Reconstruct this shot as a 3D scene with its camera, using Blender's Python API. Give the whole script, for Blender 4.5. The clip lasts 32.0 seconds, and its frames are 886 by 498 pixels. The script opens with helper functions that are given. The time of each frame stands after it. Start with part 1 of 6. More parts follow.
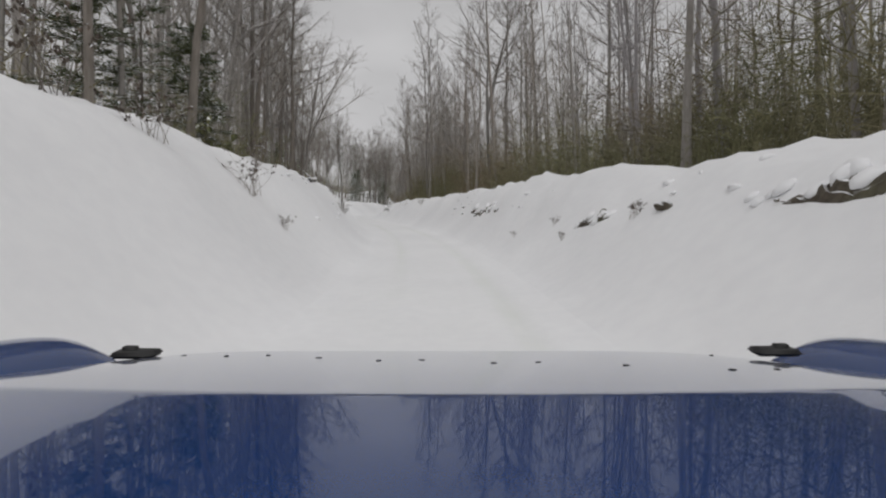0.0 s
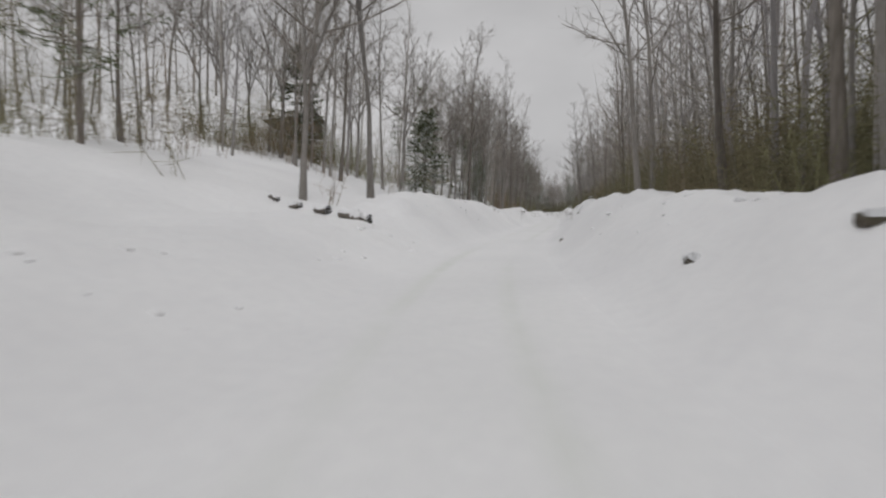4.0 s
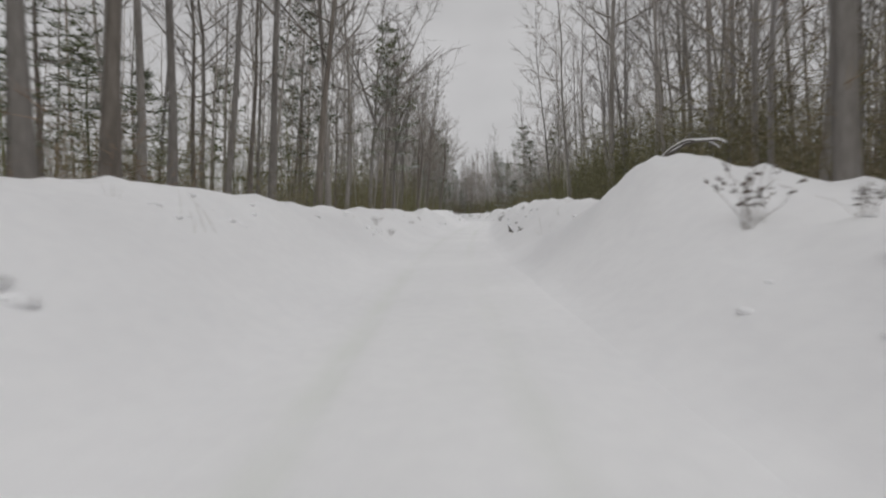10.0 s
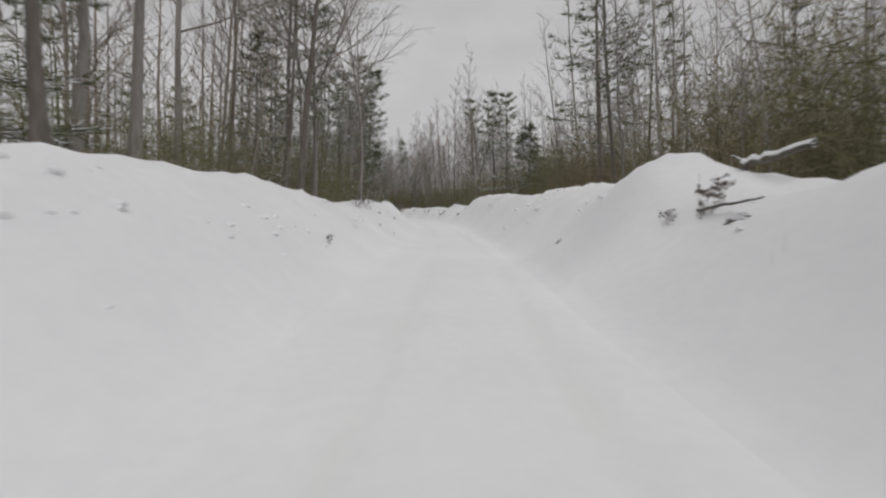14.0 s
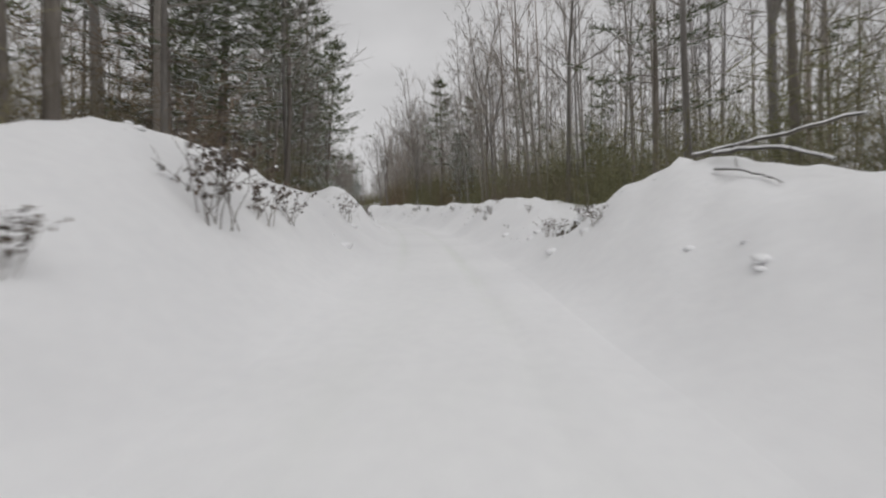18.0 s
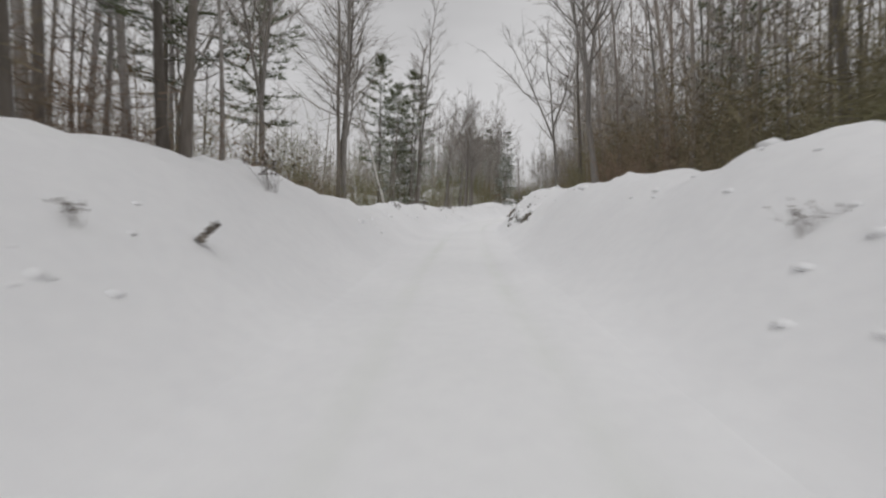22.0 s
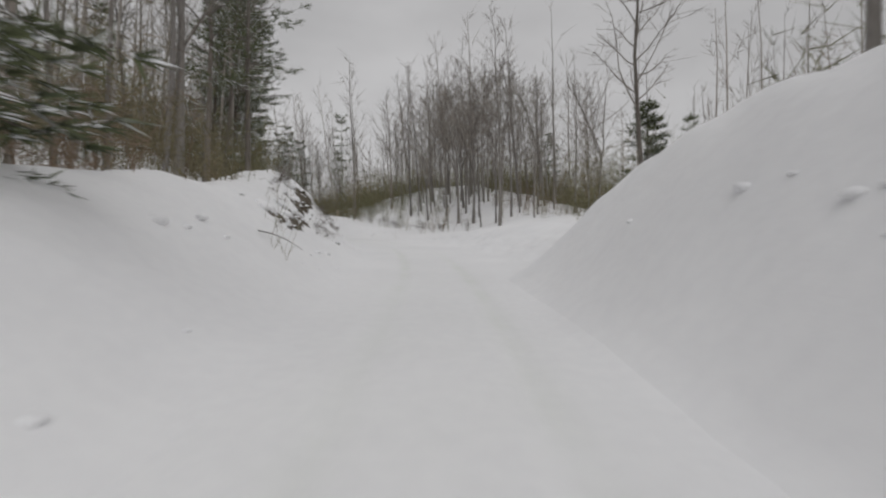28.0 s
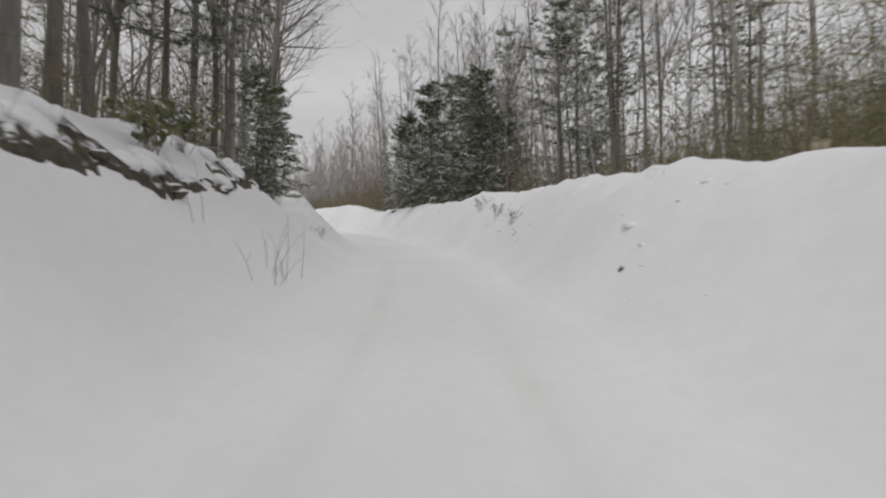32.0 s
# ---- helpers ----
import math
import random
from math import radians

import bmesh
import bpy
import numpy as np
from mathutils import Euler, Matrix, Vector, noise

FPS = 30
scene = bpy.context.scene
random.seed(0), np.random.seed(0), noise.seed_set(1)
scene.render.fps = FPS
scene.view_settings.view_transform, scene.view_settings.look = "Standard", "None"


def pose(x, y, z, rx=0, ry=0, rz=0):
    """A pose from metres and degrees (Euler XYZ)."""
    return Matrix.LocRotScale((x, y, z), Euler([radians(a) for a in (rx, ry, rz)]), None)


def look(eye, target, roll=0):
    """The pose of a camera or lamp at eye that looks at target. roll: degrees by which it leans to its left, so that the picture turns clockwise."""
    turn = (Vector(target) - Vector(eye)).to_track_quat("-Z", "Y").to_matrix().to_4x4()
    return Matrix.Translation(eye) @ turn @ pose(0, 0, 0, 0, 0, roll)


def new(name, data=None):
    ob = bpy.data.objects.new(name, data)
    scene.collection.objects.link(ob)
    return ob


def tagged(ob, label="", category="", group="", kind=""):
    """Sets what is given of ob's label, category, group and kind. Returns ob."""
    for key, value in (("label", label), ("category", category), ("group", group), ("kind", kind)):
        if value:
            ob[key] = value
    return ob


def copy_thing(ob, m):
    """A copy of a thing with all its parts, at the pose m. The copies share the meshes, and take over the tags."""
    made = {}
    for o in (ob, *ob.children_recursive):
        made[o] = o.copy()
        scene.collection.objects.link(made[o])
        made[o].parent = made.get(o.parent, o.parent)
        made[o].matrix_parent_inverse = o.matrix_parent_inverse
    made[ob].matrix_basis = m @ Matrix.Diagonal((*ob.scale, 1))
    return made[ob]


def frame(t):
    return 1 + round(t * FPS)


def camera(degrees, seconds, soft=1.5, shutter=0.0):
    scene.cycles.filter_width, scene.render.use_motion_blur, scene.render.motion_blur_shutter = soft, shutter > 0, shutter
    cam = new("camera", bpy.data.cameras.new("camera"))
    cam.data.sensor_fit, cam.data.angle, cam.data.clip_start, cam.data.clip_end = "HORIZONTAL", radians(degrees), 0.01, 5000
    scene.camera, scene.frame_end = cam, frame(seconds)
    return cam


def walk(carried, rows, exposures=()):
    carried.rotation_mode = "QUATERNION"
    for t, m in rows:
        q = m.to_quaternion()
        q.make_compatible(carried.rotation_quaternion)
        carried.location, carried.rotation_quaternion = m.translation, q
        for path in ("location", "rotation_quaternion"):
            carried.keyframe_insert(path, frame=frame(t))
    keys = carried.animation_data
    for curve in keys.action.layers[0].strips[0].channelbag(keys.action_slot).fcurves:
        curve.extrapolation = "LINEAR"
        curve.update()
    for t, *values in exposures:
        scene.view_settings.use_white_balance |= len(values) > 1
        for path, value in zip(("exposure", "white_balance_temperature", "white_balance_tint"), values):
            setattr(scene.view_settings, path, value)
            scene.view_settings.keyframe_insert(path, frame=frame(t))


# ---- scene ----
cam = camera(84.7, 32.0, soft=2.2, shutter=0.2)
PATH = [
    (0, (0.00, 0.00, 1.35), (-0.001, 1.993, 1.180), 0.0),
    (0.5, (-0.14, 8.28, 1.35), (-0.262, 10.270, 1.194), 0.0),
    (1, (-0.75, 16.58, 1.35), (-0.972, 18.563, 1.216), 0.0),
    (1.5, (-1.85, 24.90, 1.35), (-2.210, 26.861, 1.193), 0.0),
    (2, (-3.54, 33.14, 1.35), (-4.024, 35.073, 1.177), 0.0),
    (2.5, (-5.64, 41.23, 1.35), (-6.201, 43.143, 1.197), 0.0),
    (3, (-7.95, 49.16, 1.35), (-8.538, 51.066, 1.202), 0.0),
    (3.5, (-10.04, 56.96, 1.35), (-10.508, 58.898, 1.193), 0.0),
    (4, (-11.44, 64.66, 1.35), (-11.723, 66.634, 1.204), 0.0),
    (4.5, (-12.05, 72.30, 1.35), (-12.138, 74.293, 1.214), 0.0),
    (5, (-12.05, 79.97, 1.35), (-12.015, 81.965, 1.213), 0.0),
    (5.5, (-11.62, 87.70, 1.35), (-11.490, 89.691, 1.210), 0.0),
    (6, (-10.85, 95.48, 1.35), (-10.636, 97.463, 1.207), 0.0),
    (6.5, (-9.79, 103.31, 1.35), (-9.536, 105.288, 1.205), 0.0),
    (7, (-8.87, 111.22, 1.35), (-8.718, 113.210, 1.215), 0.0),
    (7.5, (-8.17, 119.23, 1.35), (-8.014, 121.220, 1.220), 0.0),
    (8, (-7.38, 127.28, 1.35), (-7.193, 129.266, 1.201), 0.0),
    (8.5, (-6.53, 135.39, 1.35), (-6.357, 137.379, 1.224), 0.0),
    (9, (-5.74, 143.56, 1.35), (-5.588, 145.551, 1.232), 0.0),
    (9.5, (-5.10, 151.76, 1.35), (-4.996, 153.753, 1.225), 0.0),
    (10, (-4.67, 159.87, 1.35), (-4.618, 161.865, 1.213), 0.0),
    (10.5, (-4.40, 167.83, 1.35), (-4.358, 169.825, 1.219), 0.0),
    (11, (-4.05, 175.64, 1.35), (-3.960, 177.634, 1.228), 0.0),
    (11.5, (-3.46, 183.27, 1.35), (-3.298, 185.259, 1.224), 0.0),
    (12, (-2.69, 190.75, 1.35), (-2.504, 192.737, 1.215), 0.0),
    (12.5, (-1.84, 198.10, 1.35), (-1.617, 200.083, 1.211), 0.0),
    (13, (-0.94, 205.33, 1.35), (-0.716, 207.313, 1.218), 0.0),
    (13.5, (-0.04, 212.42, 1.35), (0.186, 214.404, 1.232), 0.0),
    (14, (0.84, 219.42, 1.35), (1.058, 221.402, 1.195), 0.0),
    (14.5, (1.68, 226.35, 1.35), (1.901, 228.333, 1.206), 0.0),
    (15, (2.52, 233.15, 1.35), (2.741, 235.134, 1.229), 0.0),
    (15.5, (3.32, 239.85, 1.35), (3.527, 241.836, 1.235), 0.0),
    (16, (4.01, 246.59, 1.35), (4.167, 248.580, 1.221), 0.0),
    (16.5, (4.55, 253.46, 1.35), (4.656, 255.452, 1.206), 0.0),
    (17, (4.94, 260.43, 1.35), (5.001, 262.423, 1.193), 0.0),
    (17.5, (5.18, 267.50, 1.35), (5.197, 269.493, 1.180), 0.0),
    (18, (5.25, 274.69, 1.35), (5.226, 276.684, 1.195), 0.0),
    (18.5, (5.21, 282.07, 1.35), (5.161, 284.065, 1.213), 0.0),
    (19, (4.93, 289.76, 1.35), (4.775, 291.749, 1.207), 0.0),
    (19.5, (4.27, 297.78, 1.35), (4.038, 299.759, 1.179), 0.0),
    (20, (3.14, 306.07, 1.35), (2.778, 308.030, 1.180), 0.0),
    (20.5, (1.58, 314.46, 1.35), (1.168, 316.412, 1.208), 0.0),
    (21, (-0.28, 322.85, 1.35), (-0.777, 324.781, 1.189), 0.0),
    (21.5, (-2.51, 331.12, 1.35), (-3.095, 333.027, 1.197), 0.0),
    (22, (-5.07, 339.23, 1.35), (-5.723, 341.113, 1.184), 0.0),
    (22.5, (-7.68, 347.23, 1.35), (-8.298, 349.124, 1.174), 0.0),
    (23, (-10.13, 355.17, 1.35), (-10.733, 357.071, 1.194), 0.0),
    (23.5, (-12.37, 363.01, 1.35), (-12.908, 364.931, 1.204), 0.0),
    (24, (-14.18, 370.69, 1.35), (-14.607, 372.639, 1.213), 0.0),
    (24.5, (-15.48, 378.08, 1.35), (-15.795, 380.050, 1.212), 0.0),
    (25, (-16.38, 385.02, 1.35), (-16.627, 386.999, 1.203), 0.0),
    (25.5, (-17.01, 391.59, 1.35), (-17.187, 393.578, 1.223), 0.0),
    (26, (-17.34, 397.98, 1.35), (-17.428, 399.974, 1.224), 0.0),
    (26.5, (-17.47, 404.27, 1.35), (-17.518, 406.266, 1.238), 0.0),
    (27, (-17.54, 410.62, 1.35), (-17.584, 412.617, 1.244), 0.0),
    (27.5, (-17.62, 417.12, 1.35), (-17.676, 419.117, 1.246), 0.0),
    (28, (-17.76, 423.75, 1.35), (-17.841, 425.746, 1.243), 0.0),
    (28.5, (-18.01, 430.50, 1.35), (-18.133, 432.493, 1.233), 0.0),
    (29, (-18.56, 437.32, 1.35), (-18.813, 439.297, 1.190), 0.0),
    (29.5, (-19.61, 444.13, 1.35), (-20.017, 446.080, 1.177), 0.0),
    (30, (-21.32, 450.76, 1.35), (-21.955, 452.650, 1.189), 0.0),
    (30.5, (-23.71, 457.06, 1.35), (-24.537, 458.873, 1.185), 0.0),
    (31, (-26.64, 462.96, 1.35), (-27.627, 464.692, 1.186), 0.0),
    (31.5, (-29.99, 468.55, 1.35), (-31.093, 470.214, 1.234), 0.0),
    (32, (-33.76, 473.86, 1.35), (-35.000, 475.425, 1.232), 0.0),
]
# the drive sets off from rest: one still frame first
STILL = [(1 / 30, look((0.0, 0.006, 1.35), Vector(PATH[0][2]) + Vector((0, 0.006, 0)))), (2 / 30, look((-0.001, 0.6, 1.35), Vector(PATH[0][2]) + Vector((-0.005, 0.6, 0)))), (0.1, look((-0.003, 1.5, 1.35), Vector(PATH[0][2]) + Vector((-0.01, 1.5, 0))))]
ROUTE = [(t, look(eye, target, roll)) for t, eye, target, roll in PATH]
walk(cam, ROUTE[:1] + STILL + ROUTE[1:], exposures=[(0, -0.12), (4, -0.1), (9, -0.06), (14, -0.04), (19, 0.04), (22, 0.06), (25, -0.08), (29, -0.2), (30, -0.2), (31, -0.05), (32, 0.06)])

# ---- world: overcast winter sky, one wide soft sun ----
SUN_EL, SUN_AZ = radians(58), radians(165)
world = bpy.data.worlds.new("world")
scene.world = world
world.use_nodes = True
wn, wl = world.node_tree.nodes, world.node_tree.links
wn.clear()
w_out, w_bg = wn.new("ShaderNodeOutputWorld"), wn.new("ShaderNodeBackground")
w_sky, w_sat = wn.new("ShaderNodeTexSky"), wn.new("ShaderNodeHueSaturation")
w_sky.sky_type, w_sky.sun_disc = "NISHITA", False
w_sky.sun_elevation, w_sky.sun_rotation = SUN_EL, SUN_AZ
w_sat.inputs["Saturation"].default_value = 0.12
w_sat.inputs["Value"].default_value = 0.9
w_co, w_map = wn.new("ShaderNodeTexCoord"), wn.new("ShaderNodeMapping")
w_map.inputs["Scale"].default_value = (1.0, 1.0, 2.2)
w_no, w_rp = wn.new("ShaderNodeTexNoise"), wn.new("ShaderNodeValToRGB")
w_no.inputs["Scale"].default_value, w_no.inputs["Detail"].default_value, w_no.inputs["Roughness"].default_value = 2.1, 5.0, 0.5
w_rp.color_ramp.elements[0].position, w_rp.color_ramp.elements[0].color = 0.30, (6.0, 5.95, 6.05, 1)
w_rp.color_ramp.elements[1].position, w_rp.color_ramp.elements[1].color = 0.72, (8.4, 8.33, 8.44, 1)
w_mix = wn.new("ShaderNodeMix")
w_mix.data_type = "RGBA"
w_mix.inputs["Factor"].default_value = 0.9
w_bg.inputs["Strength"].default_value = 0.078
wl.new(w_sky.outputs["Color"], w_sat.inputs["Color"])
wl.new(w_co.outputs["Generated"], w_map.inputs["Vector"])
wl.new(w_map.outputs["Vector"], w_no.inputs["Vector"])
wl.new(w_no.outputs["Fac"], w_rp.inputs["Fac"])
wl.new(w_sat.outputs["Color"], w_mix.inputs["A"])
wl.new(w_rp.outputs["Color"], w_mix.inputs["B"])
wl.new(w_mix.outputs["Result"], w_bg.inputs["Color"])
wl.new(w_bg.outputs["Background"], w_out.inputs["Surface"])
sun_data = bpy.data.lights.new("sun", "SUN")
sun_data.energy, sun_data.angle, sun_data.color = 1.08, radians(60), (0.995, 0.988, 0.985)
sun = new("sun", sun_data)
sun.matrix_world = look((0, 0, 60), Vector((0, 0, 60)) - Vector((math.sin(SUN_AZ) * math.cos(SUN_EL), math.cos(SUN_AZ) * math.cos(SUN_EL), math.sin(SUN_EL))))


# ---- materials ----
def material(name, rough=0.8, metal=0.0):
    m = bpy.data.materials.new(name)
    m.use_nodes = True
    b = m.node_tree.nodes["Principled BSDF"]
    b.inputs["Roughness"].default_value, b.inputs["Metallic"].default_value = rough, metal
    return m, m.node_tree.nodes, m.node_tree.links, b


def noise_node(n, l, scale, detail=4.0, stretch=(1, 1, 1)):
    co, mp, no = n.new("ShaderNodeTexCoord"), n.new("ShaderNodeMapping"), n.new("ShaderNodeTexNoise")
    mp.inputs["Scale"].default_value = stretch
    no.inputs["Scale"].default_value, no.inputs["Detail"].default_value = scale, detail
    l.new(co.outputs["Object"], mp.inputs["Vector"])
    l.new(mp.outputs["Vector"], no.inputs["Vector"])
    return no


def ramp(n, l, source, stops):
    r = n.new("ShaderNodeValToRGB")
    while len(r.color_ramp.elements) < len(stops):
        r.color_ramp.elements.new(0.5)
    for e, (p, c) in zip(r.color_ramp.elements, stops):
        e.position, e.color = p, (*c, 1)
    l.new(source, r.inputs["Fac"])
    return r


def surface(name, coarse, fine, stops, fine_stops, rough=0.85, bump=0.3, stretch=(1, 1, 1), by_object=0.0, metal=0.0, depth=0.02):
    """Two scales of colour, a bump from the fine one, and a little change from object to object."""
    m, n, l, b = material(name, rough, metal)
    big, small = noise_node(n, l, coarse, 4, stretch), noise_node(n, l, fine, 5, stretch)
    c1, c2 = ramp(n, l, big.outputs["Fac"], stops), ramp(n, l, small.outputs["Fac"], fine_stops)
    mix = n.new("ShaderNodeMix")
    mix.data_type, mix.blend_type = "RGBA", "MULTIPLY"
    mix.inputs["Factor"].default_value = 1.0
    l.new(c1.outputs["Color"], mix.inputs["A"])
    l.new(c2.outputs["Color"], mix.inputs["B"])
    last = mix.outputs["Result"]
    if by_object:
        info, hs, mr = n.new("ShaderNodeObjectInfo"), n.new("ShaderNodeHueSaturation"), n.new("ShaderNodeMapRange")
        mr.inputs["To Min"].default_value, mr.inputs["To Max"].default_value = 1 - by_object, 1 + by_object
        l.new(info.outputs["Random"], mr.inputs["Value"])
        l.new(mr.outputs["Result"], hs.inputs["Value"])
        l.new(last, hs.inputs["Color"])
        last = hs.outputs["Color"]
    l.new(last, b.inputs["Base Color"])
    bp = n.new("ShaderNodeBump")
    bp.inputs["Strength"].default_value, bp.inputs["Distance"].default_value = bump, depth
    l.new(small.outputs["Fac"], bp.inputs["Height"])
    l.new(bp.outputs["Normal"], b.inputs["Normal"])
    return m


def island_tint(m, spread):
    """A change of brightness from piece to piece of a joined mesh."""
    n, l = m.node_tree.nodes, m.node_tree.links
    b = n["Principled BSDF"]
    src = b.inputs["Base Color"].links[0].from_socket
    geo, hs, mr = n.new("ShaderNodeNewGeometry"), n.new("ShaderNodeHueSaturation"), n.new("ShaderNodeMapRange")
    mr.inputs["To Min"].default_value, mr.inputs["To Max"].default_value = 1 - spread, 1 + spread
    l.new(geo.outputs["Random Per Island"], mr.inputs["Value"])
    l.new(mr.outputs["Result"], hs.inputs["Value"])
    l.new(src, hs.inputs["Color"])
    l.new(hs.outputs["Color"], b.inputs["Base Color"])
    return m


def dust(m, amount, scale=3.0):
    """Snow that lies on the faces that look up."""
    n, l = m.node_tree.nodes, m.node_tree.links
    b = n["Principled BSDF"]
    src = b.inputs["Base Color"].links[0].from_socket
    geo, sep, no = n.new("ShaderNodeNewGeometry"), n.new("ShaderNodeSeparateXYZ"), noise_node(n, l, scale, 3)
    add, mr, mix = n.new("ShaderNodeMath"), n.new("ShaderNodeMapRange"), n.new("ShaderNodeMix")
    add.operation = "ADD"
    l.new(geo.outputs["Normal"], sep.inputs["Vector"])
    l.new(sep.outputs["Z"], add.inputs[0])
    l.new(no.outputs["Fac"], add.inputs[1])
    mr.inputs["From Min"].default_value, mr.inputs["From Max"].default_value = 1.25 - amount, 1.4 - amount
    l.new(add.outputs["Value"], mr.inputs["Value"])
    mix.data_type = "RGBA"
    l.new(mr.outputs["Result"], mix.inputs["Factor"])
    l.new(src, mix.inputs["A"])
    mix.inputs["B"].default_value = (0.82, 0.83, 0.85, 1)
    l.new(mix.outputs["Result"], b.inputs["Base Color"])
    return m


W = (1.0, 1.0, 1.0)
SNOW = surface("snow", 0.25, 5.0, [(0.3, (0.80, 0.80, 0.81)), (0.7, (0.87, 0.87, 0.875))], [(0.3, (0.965, 0.965, 0.97)), (0.65, W)], 0.75, 0.3, depth=0.03)
def packed_lane(m):
    """Driven snow of the lane: a touch warmer and greyer than the banks."""
    n, l = m.node_tree.nodes, m.node_tree.links
    b = n["Principled BSDF"]
    src = b.inputs["Base Color"].links[0].from_socket
    at, no, mul, mix = n.new("ShaderNodeAttribute"), noise_node(n, l, 0.9, 5, (1, 1, 1)), n.new("ShaderNodeMath"), n.new("ShaderNodeMix")
    at.attribute_name = "packed"
    mul.operation = "MULTIPLY"
    l.new(at.outputs["Fac"], mul.inputs[0])
    l.new(ramp(n, l, no.outputs["Fac"], [(0.3, (0.35, 0.35, 0.35)), (0.65, W)]).outputs["Color"], mul.inputs[1])
    mix.data_type = "RGBA"
    l.new(mul.outputs["Value"], mix.inputs["Factor"])
    l.new(src, mix.inputs["A"])
    mix.inputs["B"].default_value = (0.745, 0.76, 0.735, 1)
    l.new(mix.outputs["Result"], b.inputs["Base Color"])


packed_lane(SNOW)
BARK = surface("grey_bark", 1.2, 14.0, [(0.3, (0.215, 0.196, 0.18)), (0.55, (0.29, 0.27, 0.252)), (0.7, (0.35, 0.335, 0.32))], [(0.3, (0.7, 0.7, 0.68)), (0.7, W)], 0.9, 0.6, (1, 1, 0.25), 0.25)
BARK_DARK = surface("dark_bark", 1.2, 10.0, [(0.3, (0.165, 0.14, 0.122)), (0.55, (0.22, 0.196, 0.172)), (0.7, (0.25, 0.236, 0.21))], [(0.3, (0.62, 0.62, 0.60)), (0.7, W)], 0.95, 0.8, (1, 1, 0.2), 0.25)
BARK_WHITE = surface("birch_bark", 2.5, 9.0, [(0.32, (0.30, 0.27, 0.24)), (0.45, (0.62, 0.60, 0.56))], [(0.38, (0.35, 0.33, 0.31)), (0.5, W)], 0.7, 0.3, (1, 1, 2.2), 0.1)
TWIG = surface("twigs", 0.8, 9.0, [(0.3, (0.20, 0.174, 0.15)), (0.7, (0.31, 0.284, 0.252))], [(0.3, (0.75, 0.75, 0.75)), (0.7, W)], 0.9, 0.2, by_object=0.25)
FAR_WOOD = island_tint(surface("far_wood", 0.06, 6.0, [(0.32, (0.30, 0.25, 0.215)), (0.5, (0.33, 0.305, 0.275)), (0.68, (0.345, 0.325, 0.325))], [(0.3, (0.8, 0.8, 0.8)), (0.7, W)], 0.9, 0.2), 0.25)
BRUSH = island_tint(surface("brush_twigs", 0.05, 5.0, [(0.34, (0.255, 0.185, 0.135)), (0.46, (0.225, 0.198, 0.118)), (0.58, (0.19, 0.19, 0.098)), (0.7, (0.25, 0.20, 0.155))], [(0.3, (0.75, 0.75, 0.75)), (0.7, W)], 0.95, 0.2), 0.35)
NEEDLE = dust(island_tint(surface("needles", 0.7, 6.0, [(0.3, (0.085, 0.105, 0.05)), (0.7, (0.15, 0.165, 0.08))], [(0.3, (0.75, 0.75, 0.75)), (0.7, W)], 0.75, 0.2, by_object=0.2), 0.4), 0.40, 0.8)
ROCK = dust(surface("bank_rock", 1.1, 9.0, [(0.3, (0.09, 0.075, 0.055)), (0.55, (0.17, 0.145, 0.108)), (0.7, (0.14, 0.138, 0.085))], [(0.3, (0.5, 0.5, 0.5)), (0.7, W)], 0.95, 0.9, by_object=0.25, depth=0.05), 0.4, 3.0)
EARTH = dust(surface("bare_earth", 1.3, 11.0, [(0.3, (0.065, 0.052, 0.038)), (0.55, (0.13, 0.108, 0.078)), (0.7, (0.10, 0.098, 0.06))], [(0.3, (0.5, 0.5, 0.5)), (0.7, W)], 0.95, 0.9, by_object=0.2, depth=0.05), 0.0, 3.0)
LEAF = dust(island_tint(surface("dead_leaves", 2.0, 12.0, [(0.3, (0.08, 0.06, 0.045)), (0.7, (0.17, 0.13, 0.10))], [(0.3, (0.7, 0.7, 0.7)), (0.7, W)], 0.8, 0.3), 0.4), 0.25)
GREEN_LEAF = dust(island_tint(surface("evergreen_leaves", 2.0, 12.0, [(0.3, (0.10, 0.115, 0.045)), (0.7, (0.24, 0.24, 0.10))], [(0.3, (0.7, 0.7, 0.7)), (0.7, W)], 0.6, 0.3), 0.4), 0.25)
LOG = dust(surface("weathered_log", 1.5, 12.0, [(0.3, (0.10, 0.088, 0.075)), (0.7, (0.20, 0.18, 0.155))], [(0.3, (0.5, 0.5, 0.5)), (0.7, W)], 0.9, 0.7, (1, 1, 0.3), 0.25), 0.42, 2.5)


# ---- mesh helpers ----
def mesh_of(name, verts, tris, mat, smooth=True):
    me = bpy.data.meshes.new(name)
    verts, tris = np.ascontiguousarray(verts, np.float32), np.ascontiguousarray(tris, np.int32)
    me.vertices.add(len(verts))
    me.vertices.foreach_set("co", verts.ravel())
    me.loops.add(tris.size)
    me.loops.foreach_set("vertex_index", tris.ravel())
    me.polygons.add(len(tris))
    me.polygons.foreach_set("loop_start", np.arange(0, tris.size, 3, dtype=np.int32))
    me.polygons.foreach_set("use_smooth", np.full(len(tris), smooth))
    me.update(calc_edges=True)
    me.materials.append(mat)
    return me


def join(pieces):
    """One array of corners and one of triangles out of several."""
    vs, ts, n = [], [], 0
    for v, t in pieces:
        vs.append(v)
        ts.append(t + n)
        n += len(v)
    return np.concatenate(vs), np.concatenate(ts)


